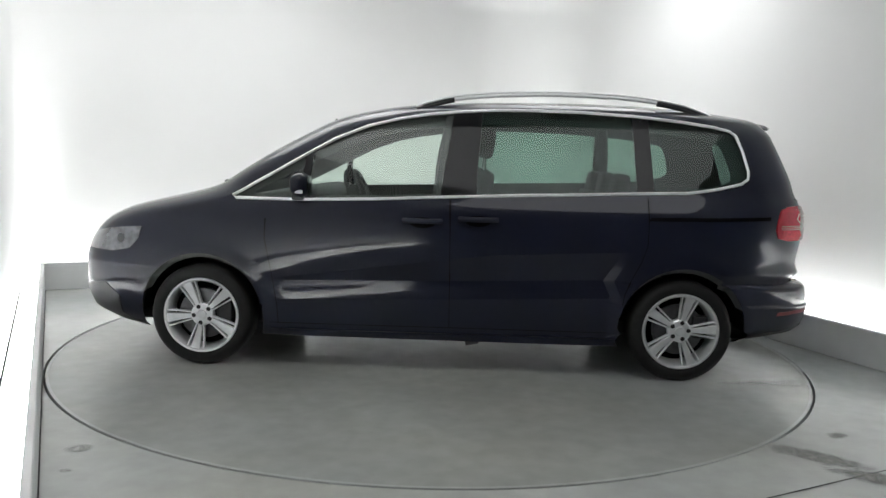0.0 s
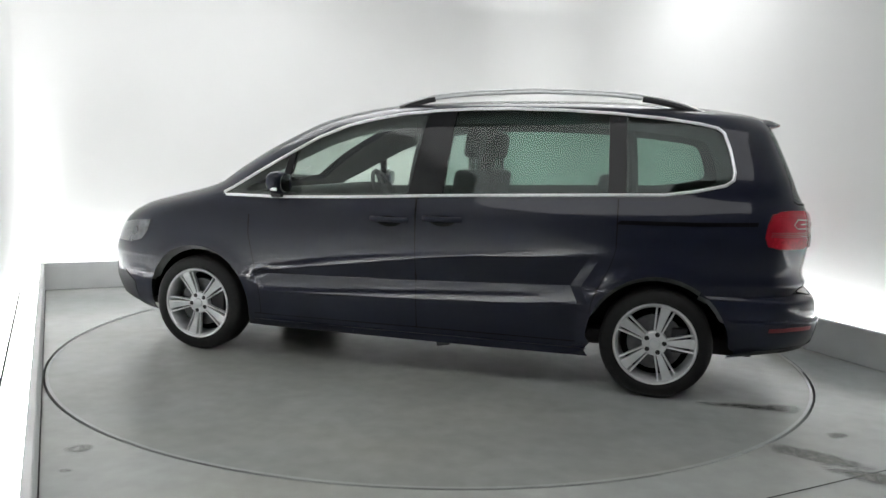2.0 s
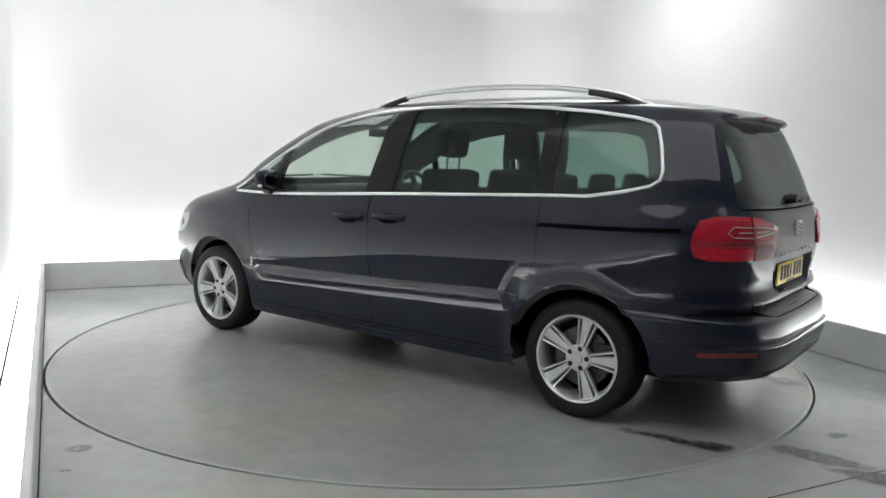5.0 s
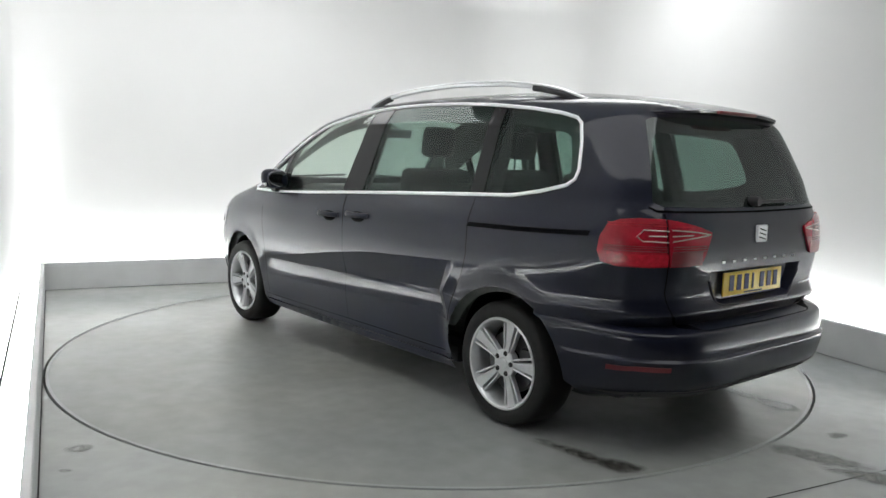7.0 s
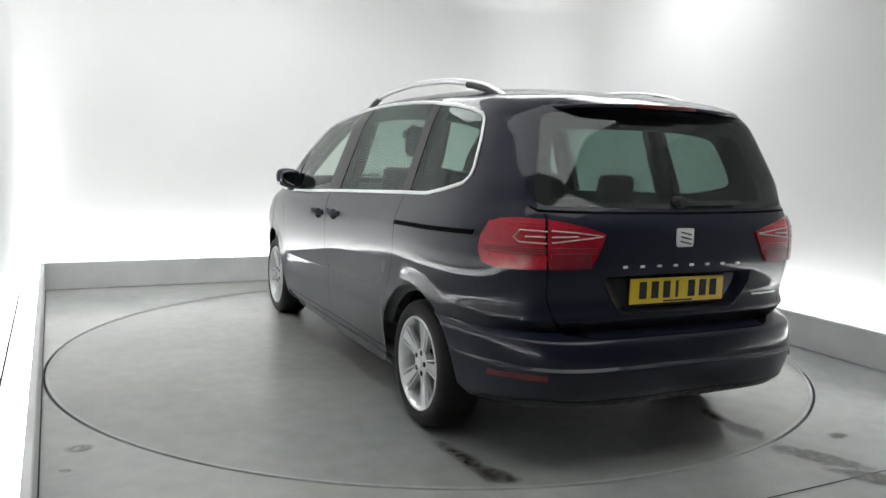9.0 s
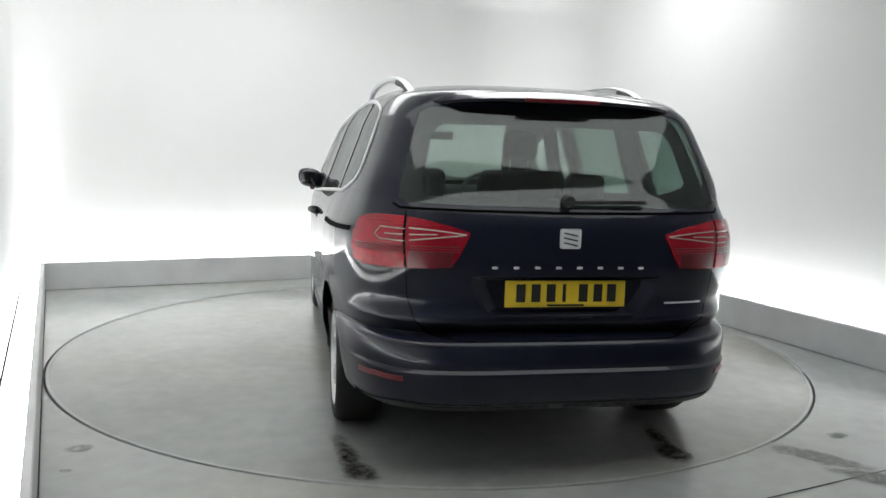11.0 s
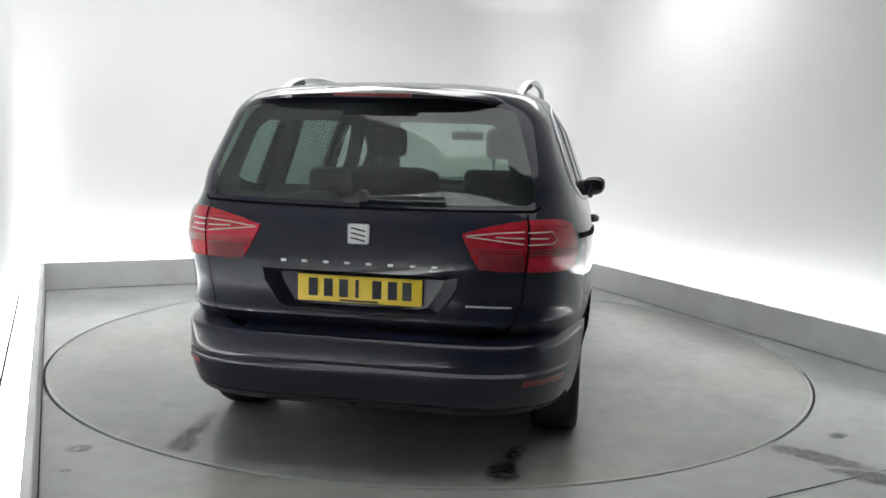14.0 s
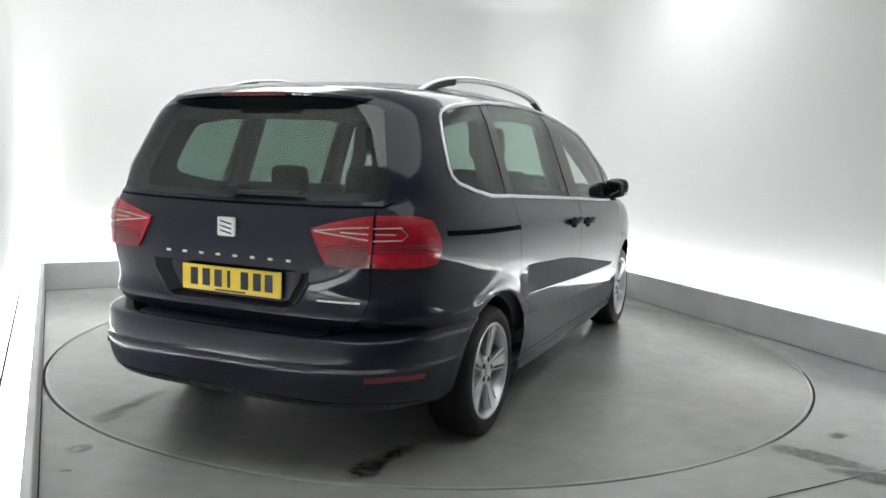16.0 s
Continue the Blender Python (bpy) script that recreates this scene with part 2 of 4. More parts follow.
def build_room():
    # floor with a round opening for the turntable
    bm = bmesh.new()
    steps = 128
    inner = [bm.verts.new(((RADIUS + 0.012) * math.cos(2 * math.pi * k / steps), (RADIUS + 0.012) * math.sin(2 * math.pi * k / steps), 0)) for k in range(steps)]
    outer = [bm.verts.new((9 * math.cos(2 * math.pi * k / steps), 9 * math.sin(2 * math.pi * k / steps) - 1.5, 0)) for k in range(steps)]
    low = [bm.verts.new((v.co.x, v.co.y, -0.06)) for v in inner]
    for k in range(steps):
        j = (k + 1) % steps
        bm.faces.new((inner[k], outer[k], outer[j], inner[j]))
        bm.faces.new((low[k], inner[k], inner[j], low[j]))
    tagged(mesh_object("floor", bm, FLOOR, smooth=False), "grey sealed concrete studio floor, scuffed and faintly shiny", "floor", kind="structure")
    bm = bmesh.new()
    prism(bm, [((RADIUS + 0.1) * math.cos(2 * math.pi * k / 64), (RADIUS + 0.1) * math.sin(2 * math.pi * k / 64)) for k in range(64)], -0.12, -0.06)
    tagged(mesh_object("turntable_pit", bm, DARKGAP, smooth=False), "dark pit beneath the turntable disc", "pit", kind="structure")
    # kerb round three sides
    bm = bmesh.new()
    a, b = ROOM, offset_path(ROOM, 0.035)
    e = 0.006
    sheet(bm, [(p.x, p.y, 0) for p in a], [(p.x, p.y, 0.25 - e) for p in a])
    c = offset_path(ROOM, e)
    sheet(bm, [(p.x, p.y, 0.25 - e) for p in a], [(p.x, p.y, 0.25) for p in c])
    sheet(bm, [(p.x, p.y, 0.25) for p in c], [(p.x, p.y, 0.25) for p in b])
    sheet(bm, [(p.x, p.y, 0.25) for p in b], [(p.x, p.y, 0) for p in b])
    bmesh.ops.recalc_face_normals(bm, faces=bm.faces)
    tagged(mesh_object("kerb", bm, KERB, smooth=False), "low grey painted kerb running round the white studio walls", "kerb", kind="structure")
    # strip lights lie in the trough behind the kerb
    trough = offset_path(ROOM, 0.088)
    for k in range(3):
        p, q = trough[k], trough[k + 1]
        d = (q - p).normalized()
        length = min((q - p).length - 0.15, 7.5)
        if k == 0:
            p = q - d * (length + 0.1)
        mid = p + d * (0.08 + length / 2)
        bm = bmesh.new()
        box(bm, (length, 0.06, 0.03), bevel=0.008)
        lamp = tagged(mesh_object("strip_light", bm, STRIP), "long white strip light lying in the trough behind the kerb", "lamp", group="strip lights behind the kerb")
        lamp.matrix_world = pose(mid.x, mid.y, 0.015, 0, 0, math.degrees(math.atan2(d.y, d.x)))
    # white walls with rounded corners and a cove to the ceiling
    levels = [(0.0, 0.015)] + [(0.0, 0.4 * k) for k in range(1, 8)] + [(0.35 * (1 - math.cos(a * math.pi / 20)), 2.95 + 0.35 * math.sin(a * math.pi / 20)) for a in range(0, 11)]
    bm = bmesh.new()
    rows = []
    for inset, z in levels:
        pl = round_path(offset_path(ROOM, 0.30 - inset), (max(0.06, 0.5 - inset * 0.4), 0.95 - inset * 0.4), 20)
        rows.append([bm.verts.new((p.x, p.y, z)) for p in pl])
    for r0, r1 in zip(rows, rows[1:]):
        for k in range(len(r0) - 1):
            bm.faces.new((r0[k], r0[k + 1], r1[k + 1], r1[k]))
    ob = mesh_object("wall_cyclorama", bm, WALL, sharp=60)
    so = ob.modifiers.new("thickness", "SOLIDIFY")
    so.thickness, so.offset = 0.1, 1
    tagged(ob, "smooth white curved studio wall, softly glowing at its foot", "wall", kind="structure")
    # dark joint low on the side wall
    bm = bmesh.new()
    foot = offset_path(ROOM, 0.134)
    way = (foot[1] - foot[0]).normalized()
    ends = [foot[0] + way * ((y - foot[0].y) / way.y) for y in (-4.2, 0.06)]
    sheet(bm, [(p.x, p.y, 0.305) for p in ends], [(p.x, p.y, 0.347) for p in ends])
    tagged(mesh_object("trim", bm, GROOVE, smooth=False), "thin dark joint low on the white wall", "trim", kind="structure")
    # ceiling, and an unseen plain wall added behind the camera to tone reflections
    bm = bmesh.new()
    prism(bm, [(-8, -11), (8, -11), (8, 6), (-8, 6)], 3.305, 3.4)
    tagged(mesh_object("ceiling", bm, CEIL, smooth=False), "plain off-white studio ceiling", "ceiling", kind="structure")
    bm = bmesh.new()
    prism(bm, [(-8, -8.9), (8, -8.9), (8, -8.7), (-8, -8.7)], 0, 3.3)
    tagged(mesh_object("unseen_rear_wall", bm, BACK, smooth=False), "unseen plain grey wall added behind the camera", "wall", kind="structure")
    # added unseen fill panels round the turntable, and small washers by the far walls
    for x, y, a, w, d, face in ((-1.55, 0.95, 26, 2.4, 1.5, FILL_PANEL), (1.05, 0.95, 23, 2.4, 1.5, FILL_PANEL), (0.40, -2.90, 0, 4.6, 2.2, FILL_BROAD)):
        thing = new("fill_panel")
        thing.matrix_world = pose(x, y, 3.3, 0, 0, a)
        tagged(thing, "added unseen white fill light panel under the studio ceiling", "ceiling light", group="ceiling lights")
        bm = bmesh.new()
        box(bm, (w + 0.06, d + 0.06, 0.05), (0, 0, -0.02), bevel=0.008)
        part("frame", bm, WALL, thing, "white frame of the added fill panel")
        bm = bmesh.new()
        box(bm, (w, d, 0.012), (0, 0, -0.051), bevel=0.004)
        part("diffuser", bm, face, thing, "glowing white diffuser")
    for x, y, w, a in ((0.0, 3.20, 1.8, 26), (1.45, 2.10, 1.6, -67)):
        thing = new("wall_washer")
        thing.matrix_world = pose(x, y, 3.28, 0, 0, a)
        tagged(thing, "bright wall washer lamp at the ceiling beside the white wall", "lamp", group="wall washers")
        bm = bmesh.new()
        box(bm, (w, 0.12, 0.06), (0, 0, 0), bevel=0.01)
        part("housing", bm, WALL, thing, "white lamp housing")
        bm = bmesh.new()
        box(bm, (w - 0.06, 0.08, 0.02), (0, 0, -0.036), bevel=0.003)
        part("diffuser", bm, WASH, thing, "glowing white diffuser")


def ribbon(bm, pts, width, z):
    pts = [Vector(p) for p in pts]
    a, b = [], []
    for k, p in enumerate(pts):
        d = (pts[min(k + 1, len(pts) - 1)] - pts[max(k - 1, 0)]).normalized()
        n = Vector((-d.y, d.x)) * width / 2
        a.append(bm.verts.new((*(p + n), z)))
        b.append(bm.verts.new((*(p - n), z)))
    for k in range(len(pts) - 1):
        bm.faces.new((a[k], b[k], b[k + 1], a[k + 1]))


def stain_material(name, colour, rough, size, seed, thin=0.0):
    """A ragged damp mark that thins out towards its edge."""
    m = bpy.data.materials.new(name)
    m.use_nodes = True
    nt = m.node_tree
    b = nt.nodes["Principled BSDF"]
    b.inputs["Base Color"].default_value, b.inputs["Roughness"].default_value = (*colour, 1), rough
    co = nt.nodes.new("ShaderNodeTexCoord")
    grad, n, n2 = nt.nodes.new("ShaderNodeTexGradient"), nt.nodes.new("ShaderNodeTexNoise"), nt.nodes.new("ShaderNodeTexNoise")
    grad.gradient_type = "SPHERICAL"
    mp = nt.nodes.new("ShaderNodeMapping")
    mp.inputs["Scale"].default_value = (1 / size[0], 1 / size[1], 1)
    nt.links.new(co.outputs["Object"], mp.inputs["Vector"])
    nt.links.new(mp.outputs[0], grad.inputs[0])
    mo = nt.nodes.new("ShaderNodeMapping")
    mo.inputs["Location"].default_value = (seed * 3.7, seed * 1.3, 0)
    nt.links.new(co.outputs["Object"], mo.inputs["Vector"])
    for node, sc, det in ((n, 7.0, 8), (n2, 30.0, 4)):
        node.inputs["Scale"].default_value, node.inputs["Detail"].default_value = sc, det
        nt.links.new(mo.outputs[0], node.inputs["Vector"])
    add = nt.nodes.new("ShaderNodeMath")
    add.operation = "MULTIPLY_ADD"
    add.inputs[1].default_value = 1.15
    nt.links.new(grad.outputs["Fac"], add.inputs[0])
    nt.links.new(n.outputs["Fac"], add.inputs[2])
    mr = nt.nodes.new("ShaderNodeMapRange")
    mr.inputs[1].default_value, mr.inputs[2].default_value, mr.inputs[4].default_value = 0.82 + thin, 1.25 + thin, 0.9
    nt.links.new(add.outputs[0], mr.inputs[0])
    edge = nt.nodes.new("ShaderNodeMapRange")
    edge.inputs[1].default_value, edge.inputs[2].default_value = 0.0, 0.18
    nt.links.new(grad.outputs["Fac"], edge.inputs[0])
    mul, mul2, sp = nt.nodes.new("ShaderNodeMath"), nt.nodes.new("ShaderNodeMath"), nt.nodes.new("ShaderNodeMapRange")
    mul.operation = mul2.operation = "MULTIPLY"
    sp.inputs[1].default_value, sp.inputs[2].default_value, sp.inputs[3].default_value = 0.35, 0.6, 0.45
    nt.links.new(n2.outputs["Fac"], sp.inputs[0])
    nt.links.new(mr.outputs[0], mul.inputs[0])
    nt.links.new(edge.outputs[0], mul.inputs[1])
    nt.links.new(mul.outputs[0], mul2.inputs[0])
    nt.links.new(sp.outputs[0], mul2.inputs[1])
    nt.links.new(mul2.outputs[0], b.inputs["Alpha"])
    return m


def stain(name, x, y, z, w, h, turn_deg, colour, rough, seed, parent=None, label="", thin=0.0):
    bm = bmesh.new()
    n = 24
    bm.faces.new([bm.verts.new((w * math.cos(2 * math.pi * k / n), h * math.sin(2 * math.pi * k / n), 0)) for k in range(n)])
    ob = mesh_object(name, bm, stain_material(name, colour, rough, (w, h), seed, thin), parent, label, smooth=False)
    ob.matrix_local = pose(x, y, z, 0, 0, turn_deg)
    return ob


def build_turntable():
    table = tagged(new("turntable"), "round grey concrete-finish vehicle turntable set flush in the floor", "turntable")
    steps = 128
    bm = bmesh.new()
    prism(bm, [((RADIUS - 0.02) * math.cos(2 * math.pi * k / steps), (RADIUS - 0.02) * math.sin(2 * math.pi * k / steps)) for k in range(steps)], -0.05, 0.0)
    part("disc", bm, DISC, table, "scuffed grey disc", smooth=False)
    bm = bmesh.new()
    lathe(bm, [(RADIUS - 0.0195, -0.05), (RADIUS - 0.0195, 0.0015), (RADIUS - 0.003, 0.0015), (RADIUS, -0.003), (RADIUS, -0.05)], steps, axis="z")
    part("rim_band", bm, FLOOR, table, "thin grey edge band")
    wet = (0.06, 0.055, 0.047)
    for k, (x, y, w, h, a, c, th) in enumerate(((-2.02, 0.755, 0.40, 0.09, 9, wet, 0.14), (-2.21, 0.71, 0.19, 0.11, 15, wet, 0.04),
                                                (-2.00, -0.745, 0.38, 0.09, -6, wet, 0.12), (-2.19, -0.72, 0.19, 0.11, -10, wet, -0.02))):
        stain("damp_mark", x, y, 0.0022 + 0.0003 * k, w, h, a, c, 0.22, k, table, "dark damp tyre mark", th)
    return table


def joint_filler(a0, a1):
    """Grime level with the floor in a stretch of the turntable's joint."""
    bm = bmesh.new()
    rows = []
    for k in range(41):
        a = math.radians(a0 + (a1 - a0) * k / 40)
        ragged = 0.004 * math.sin(k * 2.7)
        rows.append([bm.verts.new((r * math.cos(a), r * math.sin(a), z)) for r, z in ((RADIUS + 0.0005, -0.02), (RADIUS + 0.0005, -0.0015 + 0.3 * ragged - 0.0015), (RADIUS + 0.0118, -0.002), (RADIUS + 0.0118, -0.02))])
    for p, q in zip(rows, rows[1:]):
        for j in range(4):
            bm.faces.new((p[j], p[(j + 1) % 4], q[(j + 1) % 4], q[j]))
    bm.faces.new(rows[0])
    bm.faces.new(rows[-1])
    face_out(bm)
    tagged(mesh_object("joint_filler", bm, FLOOR), "grey grime packed into the turntable joint", "grime", group="joint grime", kind="stuff")


def build_floor_marks():
    joint_filler(-66, -48)
    joint_filler(-12, 122)
    for k, (x, y, w, h, a, c, th) in enumerate(((1.78, -2.02, 0.30, 0.13, -35, (0.11, 0.105, 0.095), 0.0), (1.95, -2.25, 0.3, 0.12, -20, (0.10, 0.095, 0.085), 0.0), (2.02, -1.72, 0.12, 0.07, 20, (0.10, 0.10, 0.09), 0.15),
                                                (-1.53, -2.14, 0.13, 0.09, 30, (0.24, 0.24, 0.23), 0.30), (-1.48, -2.38, 0.08, 0.05, 0, (0.25, 0.25, 0.24), 0.30))):
        tagged(stain("floor_stain", x, y, 0.002 + 0.0003 * k, w, h, a, c, 0.3, 20 + k, None, "", th), "dark grey dried stain on the concrete floor", "stain", group="floor stains", kind="stuff")
    bm = bmesh.new()
    ribbon(bm, [(1.30, -2.50), (1.69, -2.31), (2.02, -2.15), (2.6, -1.88)], 0.008, 0.002)
    tagged(mesh_object("floor_joint", bm, DARKGAP, smooth=False), "thin dark joint in the concrete floor", "joint", kind="structure")
    bm = bmesh.new()
    inner = offset_path(ROOM, -0.006)
    sheet(bm, [(p.x, p.y, 0.003) for p in ROOM], [(p.x, p.y, 0.003) for p in inner])
    tagged(mesh_object("kerb_joint", bm, DARKGAP, smooth=False), "thin dark joint where kerb meets floor", "joint", kind="structure")


# ---- the car: x forwards, y to its left, z up, origin on the ground between the axles ----
REAR = [(0.18, -1.86), (0.24, -2.06), (0.28, -2.25), (0.31, -2.322), (0.36, -2.350), (0.42, -2.362), (0.452, -2.366), (0.462, -2.366), (0.474, -2.350), (0.49, -2.350), (0.55, -2.340), (0.577, -2.330), (0.592, -2.298), (0.604, -2.230),
        (0.632, -2.252), (0.656, -2.274), (0.668, -2.275), (0.70, -2.259), (0.74, -2.254), (0.80, -2.262), (0.90, -2.27), (1.02, -2.262), (1.10, -2.235), (1.15, -2.20), (1.30, -2.135), (1.45, -2.07), (1.53, -2.03), (1.57, -2.01), (1.60, -1.96), (1.635, -1.80), (1.66, -1.60), (1.68, -1.35), (1.695, -0.95)]
FRONT = [(0.18, 2.10), (0.24, 2.23), (0.30, 2.335), (0.45, 2.375), (0.60, 2.365), (0.72, 2.32), (0.80, 2.265), (0.86, 2.20), (0.94, 2.04), (1.01, 1.78), (1.07, 1.54), (1.11, 1.42), (1.21, 1.26), (1.33, 1.08), (1.45, 0.875), (1.53, 0.72), (1.59, 0.54), (1.63, 0.36), (1.66, 0.08), (1.68, -0.28), (1.695, -0.65)]
WIDE = [(0.18, 0.86), (0.24, 0.905), (0.30, 0.922), (0.42, 0.938), (0.50, 0.9432), (0.56, 0.9460), (0.64, 0.9480), (0.70, 0.9495), (0.76, 0.9508), (0.82, 0.9515), (0.88, 0.9505), (0.93, 0.9475), (0.97, 0.942), (1.02, 0.931), (1.08, 0.905), (1.14, 0.878), (1.25, 0.838), (1.38, 0.79), (1.50, 0.745), (1.56, 0.712), (1.595, 0.692), (1.625, 0.655), (1.65, 0.60), (1.672, 0.48), (1.695, 0.18)]
NREAR = [(0.18, 5.0), (0.9, 6.0), (1.1, 6.3), (1.25, 7.8), (1.5, 7.4), (1.58, 5.4), (1.63, 3.4), (1.70, 2.2)]
NFRONT = [(0.18, 4.2), (0.5, 4.6), (0.8, 5.0), (1.05, 6.4), (1.25, 8.0), (1.5, 7.0), (1.63, 3.8), (1.70, 2.2)]
ZTOP, ZLOW, PSCALE = 1.695, 0.20, 3.0
AXLE, HUB_Z, TYRE_R = 1.457, 0.310, 0.312
ARCH_R = 0.386
_cache = {}


def section(z):
    """Length, width and corner powers of the body at a height."""
    k = round(z, 4)
    if k not in _cache:
        _cache[k] = (spline(REAR, z), spline(FRONT, z), spline(WIDE, z), spline(NREAR, z), spline(NFRONT, z))
    return _cache[k]


def on_side(x, z):
    r, f, w, nr, nf = section(z)
    c, a = (r + f) / 2, (f - r) / 2
    t = max(-0.9999, min(0.9999, (x - c) / a))
    n = nf if t > 0 else nr
    return (PSCALE * math.atan2((1 - abs(t) ** n) ** (1 / n), t), z)


def on_rear(y, z):
    r, f, w, nr, nf = section(z)
    s = min(0.9999, y / w)
    return (PSCALE * math.atan2(s, -((1 - abs(s) ** nr) ** (1 / nr))), z)


def on_front(y, z):
    r, f, w, nr, nf = section(z)
    s = min(0.9999, y / w)
    return (PSCALE * math.atan2(s, (1 - abs(s) ** nf) ** (1 / nf)), z)


def smoothstep(a, b, v):
    t = max(0.0, min(1.0, (v - a) / (b - a)))
    return t * t * (3 - 2 * t)


CHAMFER = 0.06


def sculpt(x, y, z):
    """Relief of the flanks: arch flares, the door scallop and the shoulder line."""
    if y < 0.55:
        return 0.0
    d = 0.0
    for ax in (AXLE, -AXLE):
        r = math.hypot(x - ax, z - HUB_Z)
        d += 0.007 * (1 - smoothstep(ARCH_R + 0.01, ARCH_R + 0.085, r))
    top, low, foot = door_lines(x)
    if z < top:
        # flat facets: an overhung panel, an upright band, and the door's foot tucked in below
        soft = CHAMFER + 0.12 * max(0.0, foot - z)
        ends = max(0.0, min(1.0, (x - scallop_end(z) + soft) / soft)) * (1 - smoothstep(0.94, 1.06, x))
        base, wide = section(z)[2], section(top)[2]
        deep = 0.20 * (top - low) + 0.004
        if z >= low:
            aim = wide - deep * (top - z) / (top - low)
        else:
            aim = wide - deep + 0.055 * (low - max(z, foot)) - 0.13 * max(0.0, foot - z)
        d += ends * min(0.006, aim - base)
    # the cabin is a little wider at the front doors than at the tail
    if z > 1.02:
        d += 0.028 * smoothstep(-0.8, 0.5, x) * smoothstep(1.02, 1.16, z) * (1 - smoothstep(1.48, 1.64, z)) * smoothstep(0.55, 0.75, y)
    if -2.1 < x < 1.2:
        d += 0.003 * math.exp(-((z - 0.985) / 0.03) ** 2)
    return d


def door_lines(x):
    """Heights of the top, crease and foot of the door scallop."""
    def line(*rows):
        for (x0, z0), (x1, z1) in zip(rows, rows[1:]):
            if x >= x1 or (x1, z1) == rows[-1]:
                return z0 + (z1 - z0) * (x0 - x) / (x0 - x1)

    return line((0.95, 0.570), (-0.05, 0.71), (-0.34, 0.744), (-1.2, 0.790)), line((0.95, 0.551), (-0.06, 0.574), (-1.2, 0.620)), line((0.95, 0.436), (-0.06, 0.462), (-1.2, 0.508))


def scallop_end(z):
    """The slanting rear end of the door scallop."""
    return -0.974 - (z - 0.61) * 0.61 if z > 0.61 else -0.974 - min(0.05, (0.61 - z) * 0.45)


def lift(p, z, off=0.0, drop=0.0, plain=False):
    """The place on the left half of the body at contour angle p and height z."""
    r, f, w, nr, nf = section(z)
    c, a = (r + f) / 2, (f - r) / 2
    ph = max(0.0, min(math.pi, p / PSCALE))
    cs, sn = math.cos(ph), max(0.0, math.sin(ph))
    n = nf if cs > 0 else nr
    q = (abs(cs) ** n + sn ** n) ** (-1 / n)
    x, y = c + a * q * cs, w * q * sn
    gx, gy = (abs(q * cs) ** (n - 1)) / a * (1 if cs > 0 else -1), (q * sn) ** (n - 1) / w
    g = math.hypot(gx, gy) or 1
    o = off + (0 if plain else sculpt(x, y, z))
    return (x + o * gx / g, max(0.0, y + o * gy / g) if sn < 1e-6 else y + o * gy / g, z - drop)


ZROWS = [0.20 + 0.024 * k for k in range(57)] + [0.466, 0.476, 0.484, 0.492, 0.458, 0.572, 0.583, 0.592, 0.604, 0.660, 0.672, 1.56, 1.575, 1.59, 1.603, 1.615, 1.627, 1.638, 1.648, 1.658, 1.667, 1.675, 1.682, 1.688]


def refine(poly, step=0.05, closed=True):
    out = []
    n = len(poly)
    for k in range(n if closed else n - 1):
        a, b = poly[k], poly[(k + 1) % n]
        m = max(1, int(math.hypot(b[0] - a[0], (b[1] - a[1])) / step))
        out += [(a[0] + (b[0] - a[0]) * j / m, a[1] + (b[1] - a[1]) * j / m) for j in range(m)]
    if not closed:
        out.append(poly[-1])
    return out


def inside(pt, poly):
    x, y = pt
    hit = False
    for k in range(len(poly)):
        (x0, y0), (x1, y1) = poly[k - 1], poly[k]
        if (y0 > y) != (y1 > y) and x < (x1 - x0) * (y - y0) / (y1 - y0) + x0:
            hit = not hit
    return hit


def near_edge(pt, segs, tol):
    x, y = pt
    for (x0, y0), (x1, y1) in segs:
        if min(x0, x1) - tol < x < max(x0, x1) + tol and min(y0, y1) - tol < y < max(y0, y1) + tol:
            dx, dy = x1 - x0, y1 - y0
            t = max(0, min(1, ((x - x0) * dx + (y - y0) * dy) / (dx * dx + dy * dy + 1e-12)))
            if math.hypot(x - x0 - t * dx, y - y0 - t * dy) < tol:
                return True
    return False


def flat_mesh(outline, holes=(), creases=(), dp=0.06, tol=0.012):
    """Triangles over an outline with holes in the (p, z) plane, with a grid of points inside."""
    pts, edges, segs = [], [], []
    for loop, closed in [(outline, True)] + [(h, True) for h in holes] + [(c, False) for c in creases]:
        base, n = len(pts), len(loop)
        pts += loop
        edges += [(base + k, base + (k + 1) % n) for k in range(n if closed else n - 1)]
        segs += [(loop[k], loop[(k + 1) % n]) for k in range(n if closed else n - 1)]
    lo, hi = min(p[0] for p in outline), max(p[0] for p in outline)
    zl, zh = min(p[1] for p in outline), max(p[1] for p in outline)
    rows = [z for z in ZROWS if zl < z < zh]
    for z in rows:
        band = [s for s in segs if min(s[0][1], s[1][1]) - tol < z < max(s[0][1], s[1][1]) + tol]
        for k in range(1, int((hi - lo) / dp) + 1):
            pt = (lo + k * dp, z)
            if pt[0] < hi and inside(pt, outline) and not any(inside(pt, h) for h in holes) and not near_edge(pt, band, tol):
                pts.append(pt)
    res = delaunay_2d_cdt([Vector(p) for p in pts], edges, [], 0, 1e-6)
    vs = [tuple(v) for v in res[0]]
    tris = []
    for f in res[2]:
        m = (sum(vs[i][0] for i in f) / len(f), sum(vs[i][1] for i in f) / len(f))
        if inside(m, outline) and not any(inside(m, h) for h in holes):
            tris.append(f)
    return vs, tris


